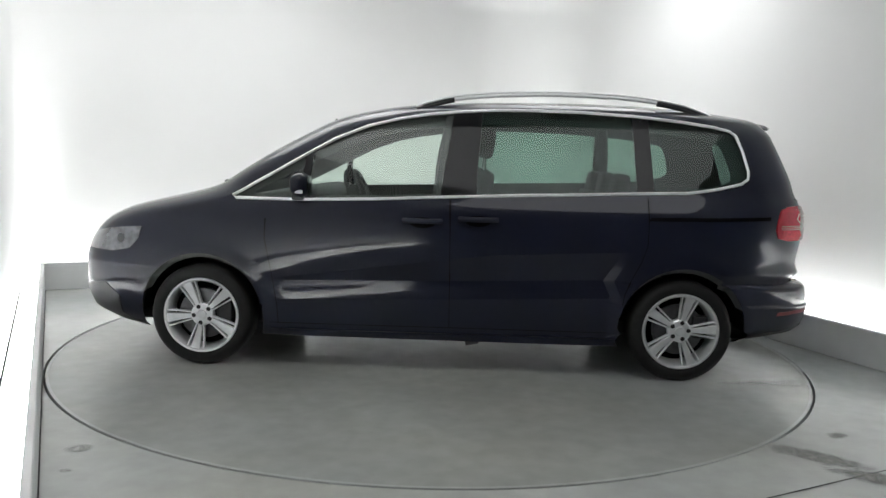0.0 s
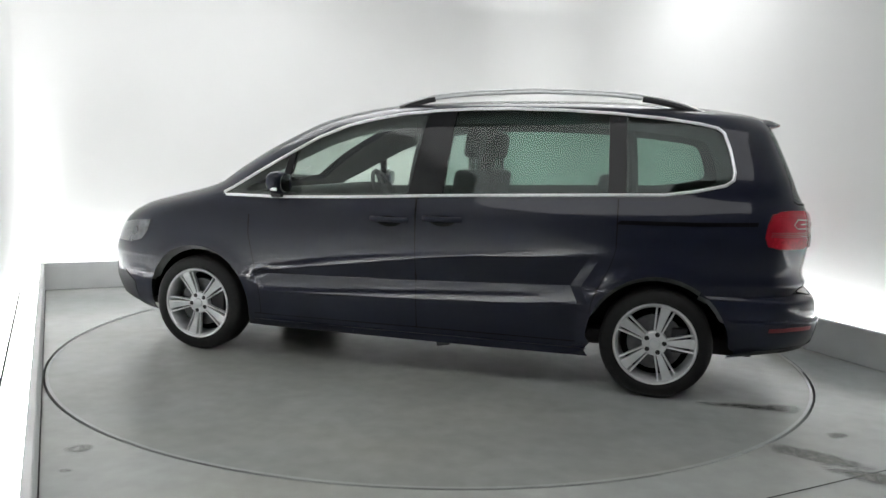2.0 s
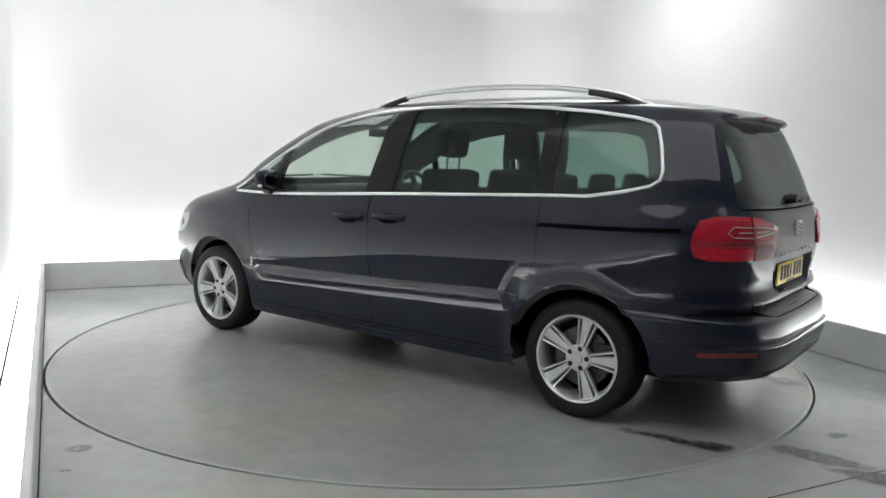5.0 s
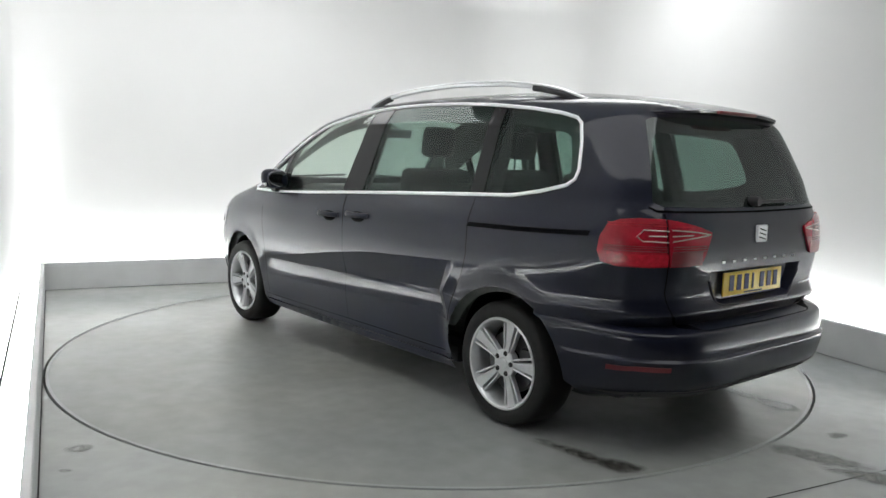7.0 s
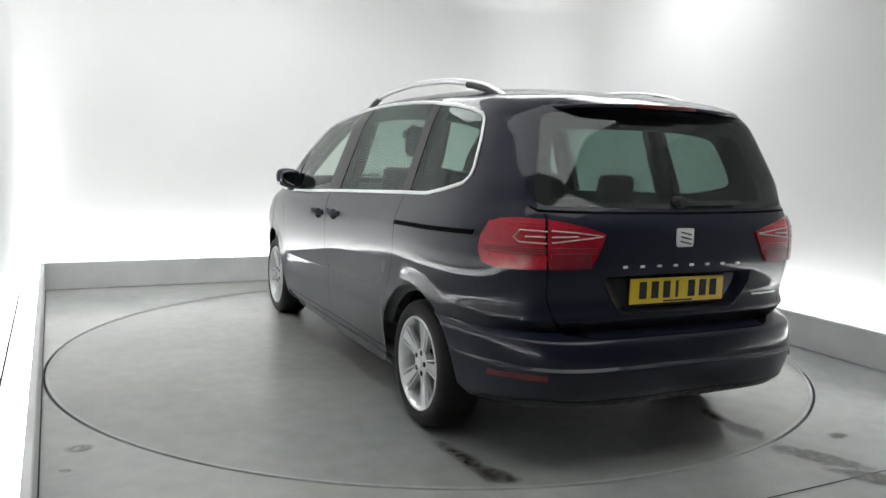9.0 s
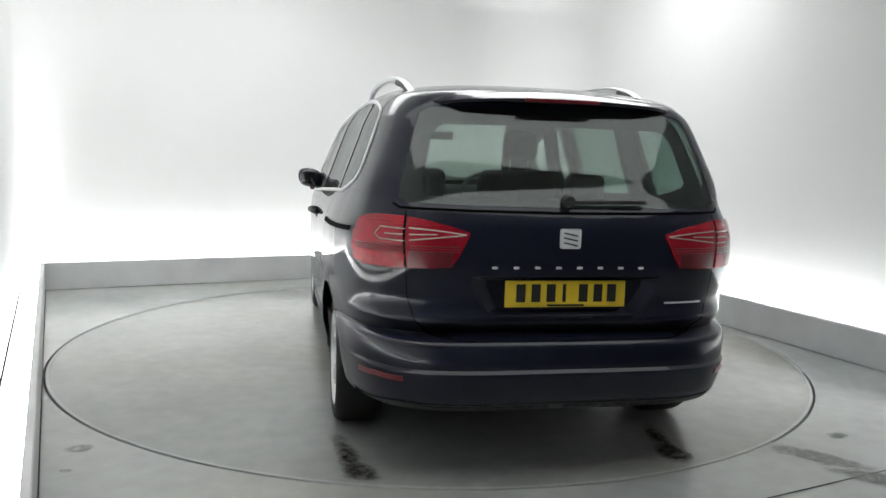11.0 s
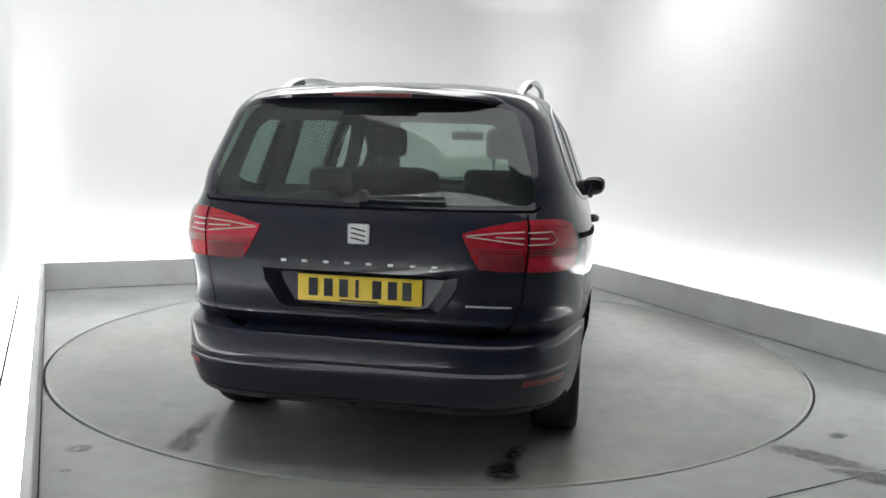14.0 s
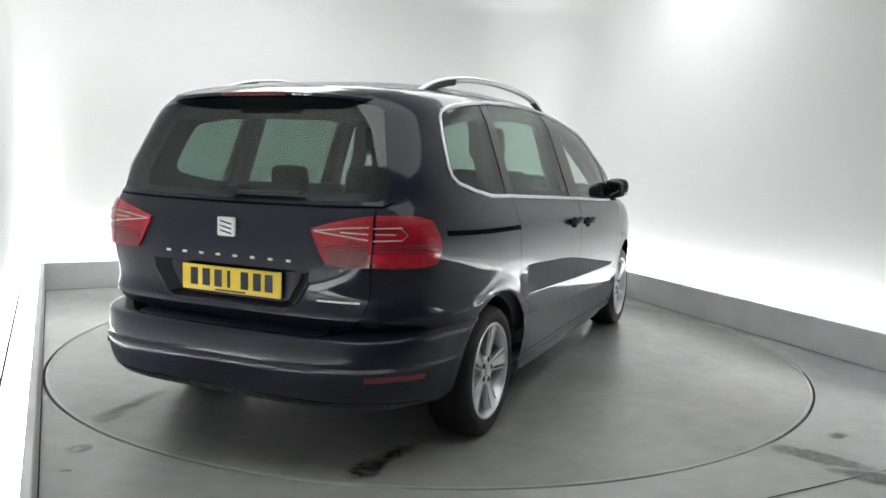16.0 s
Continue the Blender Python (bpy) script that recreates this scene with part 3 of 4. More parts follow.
def skin(bm, flat, off=0.0, mirror=True, sides=(1, -1), drop=0.0, plain=False, thick=0.0):
    """Lifts a flat mesh onto the body, on one or both sides."""
    vs, tris = flat
    for s in sides:
        layers = []
        for o in ([off, off - thick] if thick else [off]):
            layer = []
            for p, z in vs:
                x, y, zz = lift(p, z, o, drop, plain)
                layer.append(bm.verts.new((x, s * y, zz)))
            layers.append(layer)
        edge = {}
        for f in tris:
            for k in range(len(f)):
                e = (f[k], f[(k + 1) % len(f)])
                edge[e] = edge.get(e, 0) + 1
            bm.faces.new([layers[0][i] for i in (f if s > 0 else f[::-1])])
            if thick:
                bm.faces.new([layers[1][i] for i in (f[::-1] if s > 0 else f)])
        if thick:
            for (a, b) in list(edge):
                seam = len(sides) > 1 and abs(layers[0][a].co.y) < 2e-4 and abs(layers[0][b].co.y) < 2e-4
                if (b, a) not in edge and not seam:
                    q = (layers[0][a], layers[1][a], layers[1][b], layers[0][b])
                    bm.faces.new(q if s > 0 else q[::-1])
    if len(sides) > 1:
        seam = [v for v in bm.verts if abs(v.co.y) < 2e-4]
        bmesh.ops.remove_doubles(bm, verts=seam, dist=4e-4)
    used = [v for v in bm.verts if not v.link_faces]
    bmesh.ops.delete(bm, geom=used, context="VERTS")


def face_out(bm):
    bmesh.ops.recalc_face_normals(bm, faces=bm.faces)


# window outline on the flank (x, z), and the lamp and glass outlines
DLO = [(1.24, 1.035), (0.84, 1.038), (0.40, 1.055), (-0.10, 1.083), (-0.75, 1.112), (-1.19, 1.132), (-1.46, 1.142), (-1.63, 1.17), (-1.775, 1.205), (-1.815, 1.235), (-1.82, 1.28), (-1.79, 1.40),
       (-1.755, 1.49), (-1.72, 1.517), (-1.62, 1.54), (-1.42, 1.568), (-1.13, 1.594), (-0.85, 1.608), (-0.55, 1.612), (-0.30, 1.607), (-0.10, 1.592), (0.10, 1.572), (0.27, 1.54), (0.46, 1.49), (0.65, 1.41), (0.83, 1.305), (1.02, 1.19), (1.20, 1.085), (1.265, 1.05)]


def dlo_cut(x_low, x_high):
    """The part of the window outline between two slanting lines, each ((x, z), (x, z))."""
    poly = list(DLO)
    for line, keep in ((x_low, 1), (x_high, -1)):
        if line is None:
            continue
        (x0, z0), (x1, z1) = line

        def side(p):
            return keep * ((p[0] - x0) * (z1 - z0) - (p[1] - z0) * (x1 - x0))

        out = []
        for k in range(len(poly)):
            a, b = poly[k - 1], poly[k]
            sa, sb = side(a), side(b)
            if (sa >= 0) != (sb >= 0):
                t = sa / (sa - sb)
                out.append((a[0] + (b[0] - a[0]) * t, a[1] + (b[1] - a[1]) * t))
            if sb >= 0:
                out.append(b)
        poly = out
    return poly


def S(pts):
    return [on_side(x, z) for x, z in refine(pts, 0.05)]


def mixed(pts, step=0.04):
    return refine([{"s": on_side, "r": on_rear, "f": on_front}[k](u, z) for k, u, z in pts], step)


REAR_GLASS = mixed([("r", 0.0, 1.535), ("r", 0.3, 1.532), ("r", 0.55, 1.522), ("r", 0.595, 1.50), ("r", 0.64, 1.36), ("r", 0.685, 1.20), ("r", 0.692, 1.15), ("r", 0.66, 1.132), ("r", 0.4, 1.126), ("r", 0.0, 1.122)])
REAR_IN = mixed([("r", 0.0, 1.49), ("r", 0.5, 1.485), ("r", 0.55, 1.45), ("r", 0.60, 1.25), ("r", 0.59, 1.18), ("r", 0.0, 1.165)])
SCREEN = mixed([("f", 0.0, 1.605), ("f", 0.35, 1.60), ("f", 0.50, 1.585), ("f", 0.56, 1.50), ("f", 0.63, 1.30), ("f", 0.70, 1.13), ("f", 0.5, 1.118), ("f", 0.0, 1.115)])
LAMP_OUT = mixed([("s", -1.992, 0.935), ("s", -2.0, 1.0), ("s", -2.022, 1.055), ("s", -2.065, 1.076), ("r", 0.76, 1.082), ("r", 0.672, 1.08), ("r", 0.672, 0.875), ("r", 0.74, 0.872), ("s", -2.07, 0.872), ("s", -2.01, 0.888)])
LAMP_IN = mixed([("r", 0.662, 1.078), ("r", 0.60, 1.068), ("r", 0.50, 1.045), ("r", 0.42, 1.02), ("r", 0.425, 1.0), ("r", 0.46, 0.93), ("r", 0.49, 0.885), ("r", 0.56, 0.876), ("r", 0.662, 0.875)])
HEADLAMP = mixed([("s", 1.83, 0.842), ("s", 1.97, 0.830), ("f", 0.72, 0.80), ("f", 0.56, 0.765), ("f", 0.54, 0.70), ("f", 0.68, 0.680), ("s", 2.02, 0.680), ("s", 1.91, 0.705), ("s", 1.85, 0.77)])
RECESS = mixed([("r", 0.0, 0.842), ("r", 0.41, 0.842), ("r", 0.40, 0.80), ("r", 0.335, 0.695), ("r", 0.29, 0.682), ("r", 0.0, 0.68)])


def arch_notch(ax):
    """The wheel opening along the sill, from front to rear."""
    a0 = math.asin((ZLOW - HUB_Z) / ARCH_R)
    out = []
    for k in range(25):
        a = a0 + (math.pi - 2 * a0) * k / 24
        out.append(on_side(ax + ARCH_R * math.cos(a), HUB_Z + ARCH_R * math.sin(a)))
    return out


def shell_outline():
    end = math.pi * PSCALE
    rows = sorted(z for z in ZROWS if ZLOW + 1e-4 < z < ZTOP - 1e-4)
    low = [(0.0, ZLOW)]
    for ax in (AXLE, -AXLE):
        low += arch_notch(ax)
    low.append((end, ZLOW))
    return refine(low, 0.06, closed=False)[:-1] + [(end, ZLOW)] + [(end, z) for z in rows] + refine([(end, ZTOP), (0.0, ZTOP)], 0.06, closed=False) + [(0.0, z) for z in rows[::-1]]


def half_loop(loop, end):
    """An outline that ends on the middle line keeps its straight side exactly on it."""
    return [((0.0 if p < 1e-3 else end if p > end - 1e-3 else p), z) for p, z in loop]


def build_car():
    car = tagged(new("car"), "dark blue people carrier with chrome window trim and roof rails", "car")
    end = math.pi * PSCALE
    dlo = S(DLO)
    dlo_in = S([(-0.30 + (x + 0.30) * 0.945, 1.315 + (z - 1.315) * 0.80) for x, z in DLO])
    xs = [0.94 - 0.05 * k for k in range(44)]
    creases = [[on_side(x, door_lines(x)[kind]) for x in xs if x > scallop_end(door_lines(x)[kind]) - 0.065] for kind in range(3)]
    heights = [0.513 + 0.0241 * k for k in range(12)]
    creases += [[on_side(scallop_end(z) - back, z) for z in heights] for back in (0.0, CHAMFER)]
    creases += [[on_side(x, z) for z in (0.445, 0.47, 0.50, 0.53)] for x in (0.94, 1.06)]
    outline = shell_outline()
    vs, tris = flat_mesh(outline, (), creases + [dlo + dlo[:1], LAMP_OUT + LAMP_OUT[:1], LAMP_IN + LAMP_IN[:1], HEADLAMP + HEADLAMP[:1], REAR_GLASS, SCREEN, RECESS, REAR_IN, dlo_in + dlo_in[:1]], dp=0.042)
    keep, lining, scallop, band, edge = [], [], [], [], []
    for f in tris:
        m = (sum(vs[i][0] for i in f) / 3, sum(vs[i][1] for i in f) / 3)
        if any(inside(m, h) for h in (dlo, LAMP_OUT, LAMP_IN, HEADLAMP, REAR_GLASS, SCREEN, RECESS)):
            if not inside(m, dlo_in) and not inside(m, REAR_IN) and not inside(m, SCREEN):
                lining.append(f)
            continue
        x, y, z = lift(*m, plain=True)
        top, low, foot = door_lines(x)
        if foot < z < top and y > 0.6 and scallop_end(z) - CHAMFER < x < 0.94:
            (edge if x < scallop_end(z) else scallop if z > low else band).append(f)
        else:
            keep.append(f)
        lining.append(f)
    for s in (1, -1):
        for name, faces, lab in (("door_scallop", scallop, "recessed dark blue door panel"), ("door_band", band, "dark blue band below the door recess"), ("recess_end", edge, "slanting rear end of the door recess")):
            bm = bmesh.new()
            skin(bm, (vs, faces), sides=(s,))
            part(name, bm, PAINT, car, lab)
    bm = bmesh.new()
    skin(bm, (vs, keep))
    part("body", bm, PAINT, car, "dark blue metallic painted bodywork", sharp=28)
    bm = bmesh.new()
    skin(bm, (vs, [f for f in lining if min(vs[i][1] for i in f) > 0.45]), off=-0.05, drop=0.03, plain=True)
    part("cabin_lining", bm, LINING, car, "grey cabin lining")
    # floor pan under the cabin
    bm = bmesh.new()
    box(bm, (4.0, 1.3, 0.10), (0, 0, 0.27), bevel=0.03)
    box(bm, (2.02, 1.60, 0.10), (0, 0, 0.24), bevel=0.03)
    part("underbody", bm, PLASTIC, car, "black underbody")
    for ax in (AXLE, -AXLE):
        for s in (1, -1):
            bm = bmesh.new()
            lathe(bm, [(0.02, 0.56 * s), (0.395, 0.56 * s), (0.395, 0.82 * s)], 40)
            bmesh.ops.translate(bm, vec=(ax, 0, HUB_Z), verts=bm.verts)
            bmesh.ops.delete(bm, geom=[v for v in bm.verts if v.co.z < 0.25], context="VERTS")
            part("wheel_arch_liner", bm, SHUT, car, "black wheel arch liner")
    build_glass(car, dlo)
    build_lamps(car)
    build_tail(car)
    build_flank(car)
    build_roof(car)
    build_front(car)
    build_cabin(car)
    for ax in (AXLE, -AXLE):
        for s in (1, -1):
            build_wheel(car, ax, s)
    return car


BP0, BP1 = ((0.025, 1.0), (-0.055, 1.62)), ((-0.19, 1.0), (-0.225, 1.62))       # B pillar edges
CP0, CP1 = ((-1.165, 1.0), (-1.13, 1.62)), ((-1.265, 1.0), (-1.225, 1.62))      # C pillar edges
AP0, AP1 = ((0.86, 1.0), (0.80, 1.62)), ((0.815, 1.0), (0.755, 1.62))           # quarter light bar


def build_glass(car, dlo):
    for s in (1, -1):
        for name, lo, hi, mat, lab in (("quarter_light", AP0, None, GREEN, "small clear quarter light"), ("door_window", BP0, AP1, GREEN, "clear green-tinted front door window"),
                                       ("sliding_door_window", CP0, BP1, PRIVACY, "dark tinted sliding door window"), ("rear_quarter_window", None, CP1, PRIVACY, "dark tinted rear quarter window")):
            bm = bmesh.new()
            skin(bm, flat_mesh(S(dlo_cut(lo, hi))), off=-0.004, sides=(s,), thick=0.004)
            part(name, bm, mat, car, lab)
        for name, lo, hi in (("window_bar", AP1, AP0), ("centre_pillar", BP1, BP0), ("rear_pillar", CP1, CP0)):
            bm = bmesh.new()
            skin(bm, flat_mesh(S(dlo_cut(lo, hi)), dp=0.02), off=-0.001, sides=(s,), thick=0.04)
            part(name, bm, BLACK, car, "gloss black window pillar")
        bm = bmesh.new()
        pts = [lift(p, z, 0.004) for p, z in S(DLO)]
        tube(bm, [(x, s * y, z) for x, y, z in pts], 0.009, 0.006, closed=True, sides=8, up=(0, 1, 0))
        part("window_trim", bm, BRIGHT, car, "bright chrome strip round the side windows")
    bm = bmesh.new()
    skin(bm, flat_mesh(half_loop(REAR_GLASS, math.pi * PSCALE), dp=0.08), off=0.002, thick=0.004)
    part("rear_window", bm, TAILGLASS, car, "dark tinted rear window")
    bm = bmesh.new()
    skin(bm, flat_mesh(half_loop(SCREEN, math.pi * PSCALE), dp=0.08), off=0.002, thick=0.004)
    part("windscreen", bm, GREEN, car, "clear windscreen")


def patch(car, name, loop, off, mat, label="", sides=(1, -1), thick=0.006, dp=0.05):
    """A panel or strip that follows the body; one object on each side."""
    flat = flat_mesh(loop, dp=dp)
    made = []
    for s in sides:
        bm = bmesh.new()
        skin(bm, flat, off=off, sides=(s,), thick=thick)
        made.append(part(name, bm, mat, car, label))
    return made


def strip(pts, width):
    """A band round a line of (p, z) points."""
    up, dn = [], []
    for k, (p, z) in enumerate(pts):
        a, b = pts[max(0, k - 1)], pts[min(len(pts) - 1, k + 1)]
        dx, dz = b[0] - a[0], b[1] - a[1]
        l = math.hypot(dx, dz) or 1
        up.append((p - dz / l * width / 2, z + dx / l * width / 2))
        dn.append((p + dz / l * width / 2, z - dx / l * width / 2))
    return up + dn[::-1]


def build_lamps(car):
    for s in (1, -1):
        for name, loop, lab in (("tail_lamp", LAMP_OUT, "red tail lamp wrapping round the corner"), ("tailgate_lamp", LAMP_IN, "red lamp on the tailgate beside the tail lamp")):
            bm = bmesh.new()
            skin(bm, flat_mesh(loop, dp=0.04), off=0.010, sides=(s,), thick=0.03)
            lamp = part(name, bm, RED, car, lab)
            if name == "tail_lamp":
                lines = [[("r", 0.672, 1.030), ("r", 0.76, 1.034), ("s", -2.15, 1.028), ("s", -2.135, 1.005), ("s", -2.155, 0.985), ("r", 0.74, 0.985), ("r", 0.675, 0.982)], [("r", 0.68, 1.008), ("s", -2.17, 1.008)]]
                low, width = [("r", 0.674, 0.905), ("r", 0.76, 0.903), ("s", -2.08, 0.905), ("s", -2.03, 0.912)], 0.052
            else:
                lines = [[("r", 0.657, 1.034), ("r", 0.56, 1.027), ("r", 0.435, 1.011)], [("r", 0.657, 0.985), ("r", 0.56, 0.997), ("r", 0.435, 1.010)], [("r", 0.657, 1.008), ("r", 0.55, 1.011)]]
                low, width = [("r", 0.659, 0.909), ("r", 0.58, 0.909), ("r", 0.488, 0.911)], 0.062
            for pts in lines:
                bm = bmesh.new()
                run = [lift(*q, 0.011) for q in refine([{"s": on_side, "r": on_rear}[k](u, z) for k, u, z in pts], 0.03, False)]
                tube(bm, [(x, s * y, z) for x, y, z in run], 0.0030, 0.0030, sides=6)
                part("lens_strip", bm, PINK, lamp, "pale lamp element")
            bm = bmesh.new()
            skin(bm, flat_mesh(strip(refine([{"s": on_side, "r": on_rear}[k](u, z) for k, u, z in low], 0.04, False), width), dp=0.05, tol=0.004), off=0.0125, sides=(s,), thick=0.003)
            part("lower_lens", bm, RED_BRIGHT if name == "tail_lamp" else RED_DARK, lamp, "bright red reflector" if name == "tail_lamp" else "deep red lower lens")
            # fine moulded ribs across the lens
            for z in (0.942, 0.952, 0.962) + ((1.050, 1.060) if name == "tail_lamp" else (1.046,)):
                ends = (("r", 0.675), ("r", 0.76), ("s", -2.07), ("s", -2.02)) if name == "tail_lamp" else (("r", 0.655), ("r", 0.56), ("r", 0.53 if z > 1.0 else 0.46))
                bm = bmesh.new()
                run = [lift(*q, 0.0105) for q in refine([{"s": on_side, "r": on_rear}[k](u, z) for k, u in ends], 0.03, False)]
                tube(bm, [(x, s * y, h) for x, y, h in run], 0.0016, 0.0022, sides=6)
                part("lens_rib", bm, RED_DARK if z < 1.0 else RED_BRIGHT, lamp, "fine moulded rib")
    # rear reflectors low in the bumper
    loop = strip(refine([on_side(-2.05, 0.425), on_side(-2.13, 0.428), on_rear(0.78, 0.433), on_rear(0.68, 0.435)], 0.04, False), 0.022)
    patch(car, "reflector", loop, 0.004, RED_DARK, "red bumper reflector")
    for s in (1, -1):
        bm = bmesh.new()
        skin(bm, flat_mesh(HEADLAMP, dp=0.04), off=0.004, sides=(s,), thick=0.02)
        lamp = part("headlamp", bm, LENS, car, "clear headlamp")
        bm = bmesh.new()
        ring = [on_side(1.975 + 0.026 * math.cos(a), 0.762 + 0.028 * math.sin(a)) for a in [2 * math.pi * k / 20 for k in range(20)]]
        skin(bm, flat_mesh(ring, dp=0.03, tol=0.004), off=0.007, sides=(s,), thick=0.004)
        part("reflector_bowl", bm, DIMGLASS, lamp, "grey reflector bowl")


def box_part(car, name, size, at, mat, label="", rot=(0, 0, 0), bevel=0.004):
    bm = bmesh.new()
    box(bm, size, at, rot, bevel)
    return part(name, bm, mat, car, label)


def build_tail(car):
    xr = spline(REAR, 0.76)
    # recess round the number plate
    bm = bmesh.new()
    outline = [(y, z) for y, z in ((0.41, 0.842), (0.40, 0.80), (0.335, 0.695), (0.29, 0.682))]
    ring = outline + [(-y, z) for y, z in outline[::-1]]
    outer = []
    for y, z in ring:
        x, yy, zz = lift(*on_rear(abs(y), z), 0.0)
        outer.append(bm.verts.new((x, math.copysign(yy, y), zz)))
    inner = [bm.verts.new((xr + 0.030, y * 0.84, 0.762 + (z - 0.762) * 0.80)) for y, z in ring]
    n = len(ring)
    for k in range(n):
        bm.faces.new((outer[k], outer[(k + 1) % n], inner[(k + 1) % n], inner[k]))
    bm.faces.new(inner)
    face_out(bm)
    part("plate_recess", bm, PAINT, car, "dark blue recess round the number plate", sharp=20)
    bm = bmesh.new()
    rim = [(y, z) for y, z in ((0.405, 0.80), (0.37, 0.745), (0.335, 0.695), (0.29, 0.681), (0.15, 0.678), (0.0, 0.678))]
    rim = rim + [(-y, z) for y, z in rim[-2::-1]]
    line = []
    for y, z in rim:
        x, yy, zz = lift(*on_rear(abs(y), z), 0.0)
        line.append((x, math.copysign(yy, y), zz))
    tube(bm, line, 0.006, 0.006, sides=8)
    part("recess_lip", bm, PAINT, car, "rounded lip below the number plate")
    plate = box_part(car, "number_plate", (0.008, 0.524, 0.111), (xr + 0.012, 0, 0.768), YELLOW, "yellow number plate with black characters", bevel=0.003)
    for k, y in enumerate((0.195, 0.130, 0.065, 0.008, -0.075, -0.140, -0.200)):
        box_part(plate, "character_bar", (0.003, 0.014 if k == 3 else 0.038, 0.074), (xr + 0.0068, y, 0.772), INK, bevel=0.0)
    box_part(plate, "small_print_bar", (0.003, 0.16, 0.007), (xr + 0.0068, 0, 0.721), INK, bevel=0.0)
    # chrome emblem, letters and model badge as plain shapes
    bx = spline(REAR, 1.0)
    bm = bmesh.new()
    box(bm, (0.012, 0.088, 0.082), (bx - 0.006, 0, 1.0), (0, 0, 0), 0.012, 3)
    emblem = part("emblem", bm, PALE, car, "square chrome emblem")
    for dz in (0.018, -0.002, -0.022):
        box_part(emblem, "emblem_groove", (0.003, 0.06, 0.006), (bx - 0.0125, 0, 1.0 + dz), INK, rot=(12, 0, 0), bevel=0.0)
    for k in range(8):
        box_part(car, "letter_bar", (0.005, 0.024, 0.011), (spline(REAR, 0.885) - 0.003, 0.315 - 0.09 * k, 0.880), SATIN, "chrome letter", bevel=0.003)
    patch(car, "model_badge", strip([on_rear(0.44 + 0.02 * k, 0.728) for k in range(10)], 0.007), 0.004, SATIN, "chrome script badge", sides=(-1,), thick=0.004)
    # tailgate shut lines
    left = [("r", 0.667, 1.10), ("r", 0.667, 0.875), ("r", 0.66, 0.76), ("r", 0.63, 0.66), ("r", 0.57, 0.605), ("r", 0.45, 0.594), ("r", 0.0, 0.590)]
    loop = strip(refine([on_rear(y, z) for _, y, z in left], 0.04, False), 0.012)
    patch(car, "tailgate_gap", loop, 0.003, SHUT, "tailgate shut line", thick=0.0)
    loop = strip(refine([on_rear(y, z) for y, z in ((0.715, 1.128), (0.69, 1.112), (0.4, 1.106), (0.0, 1.102))], 0.04, False), 0.009)
    patch(car, "window_seam", loop, 0.003, SHUT, "shut line below the rear window", thick=0.0)
    # bumper: chrome-bright crease and black lower apron
    loop = mixed([("s", -1.98, 0.20), ("s", -1.98, 0.30), ("r", 0.7, 0.33), ("r", 0.0, 0.335), ("r", 0.0, 0.205), ("r", 0.6, 0.20)])
    patch(car, "rear_apron", half_loop(loop, math.pi * PSCALE), 0.004, PLASTIC, "black lower bumper apron")
    # wiper
    bm = bmesh.new()
    wx = spline(REAR, 1.15)
    lathe(bm, [(0.0, -0.05), (0.022, -0.05), (0.026, -0.02), (0.026, 0.0)], 20)
    bmesh.ops.transform(bm, matrix=pose(wx - 0.0, 0.0, 1.150, 0, 0, -90), verts=bm.verts)
    box(bm, (0.018, 0.36, 0.016), (wx - 0.030, -0.16, 1.148), (-1, 0, 0), 0.005)
    part("rear_wiper", bm, PLASTIC, car, "black rear wiper")
    # roof spoiler with the high brake lamp
    bm = bmesh.new()
    rows = []
    for k in range(17):
        y = -0.57 + 1.14 * k / 16
        u = abs(y) / 0.57
        back, zc = -2.095 + 0.085 * u ** 4, 1.572 - 0.028 * u ** 2
        front = -1.88 + 0.02 * u
        sink = max(0.0, (u - 0.8) / 0.2) ** 2
        rows.append([bm.verts.new(Vector(v).lerp(Vector((-1.95, y, 1.545)), sink)) for v in ((front, y, 1.625 - 0.045 * u ** 2.5), (-2.03, y, zc + 0.027 - 0.01 * u), (back, y, zc), (back + 0.008, y, zc - 0.012), (-2.03, y, zc - 0.022 + 0.01 * u), (front, y, zc - 0.02))])
    for r0, r1 in zip(rows, rows[1:]):
        for j in range(6):
            bm.faces.new((r0[j], r0[(j + 1) % 6], r1[(j + 1) % 6], r1[j]))
    bm.faces.new(rows[0])
    bm.faces.new(rows[-1])
    face_out(bm)
    part("roof_spoiler", bm, PAINT, car, "dark blue roof spoiler", sharp=40)
    bm = bmesh.new()
    box(bm, (0.02, 0.33, 0.016), (-2.098, 0.0, 1.563), (0, 0, 0), 0.004)
    part("brake_lamp", bm, RED_DARK, car, "slim high red brake lamp")


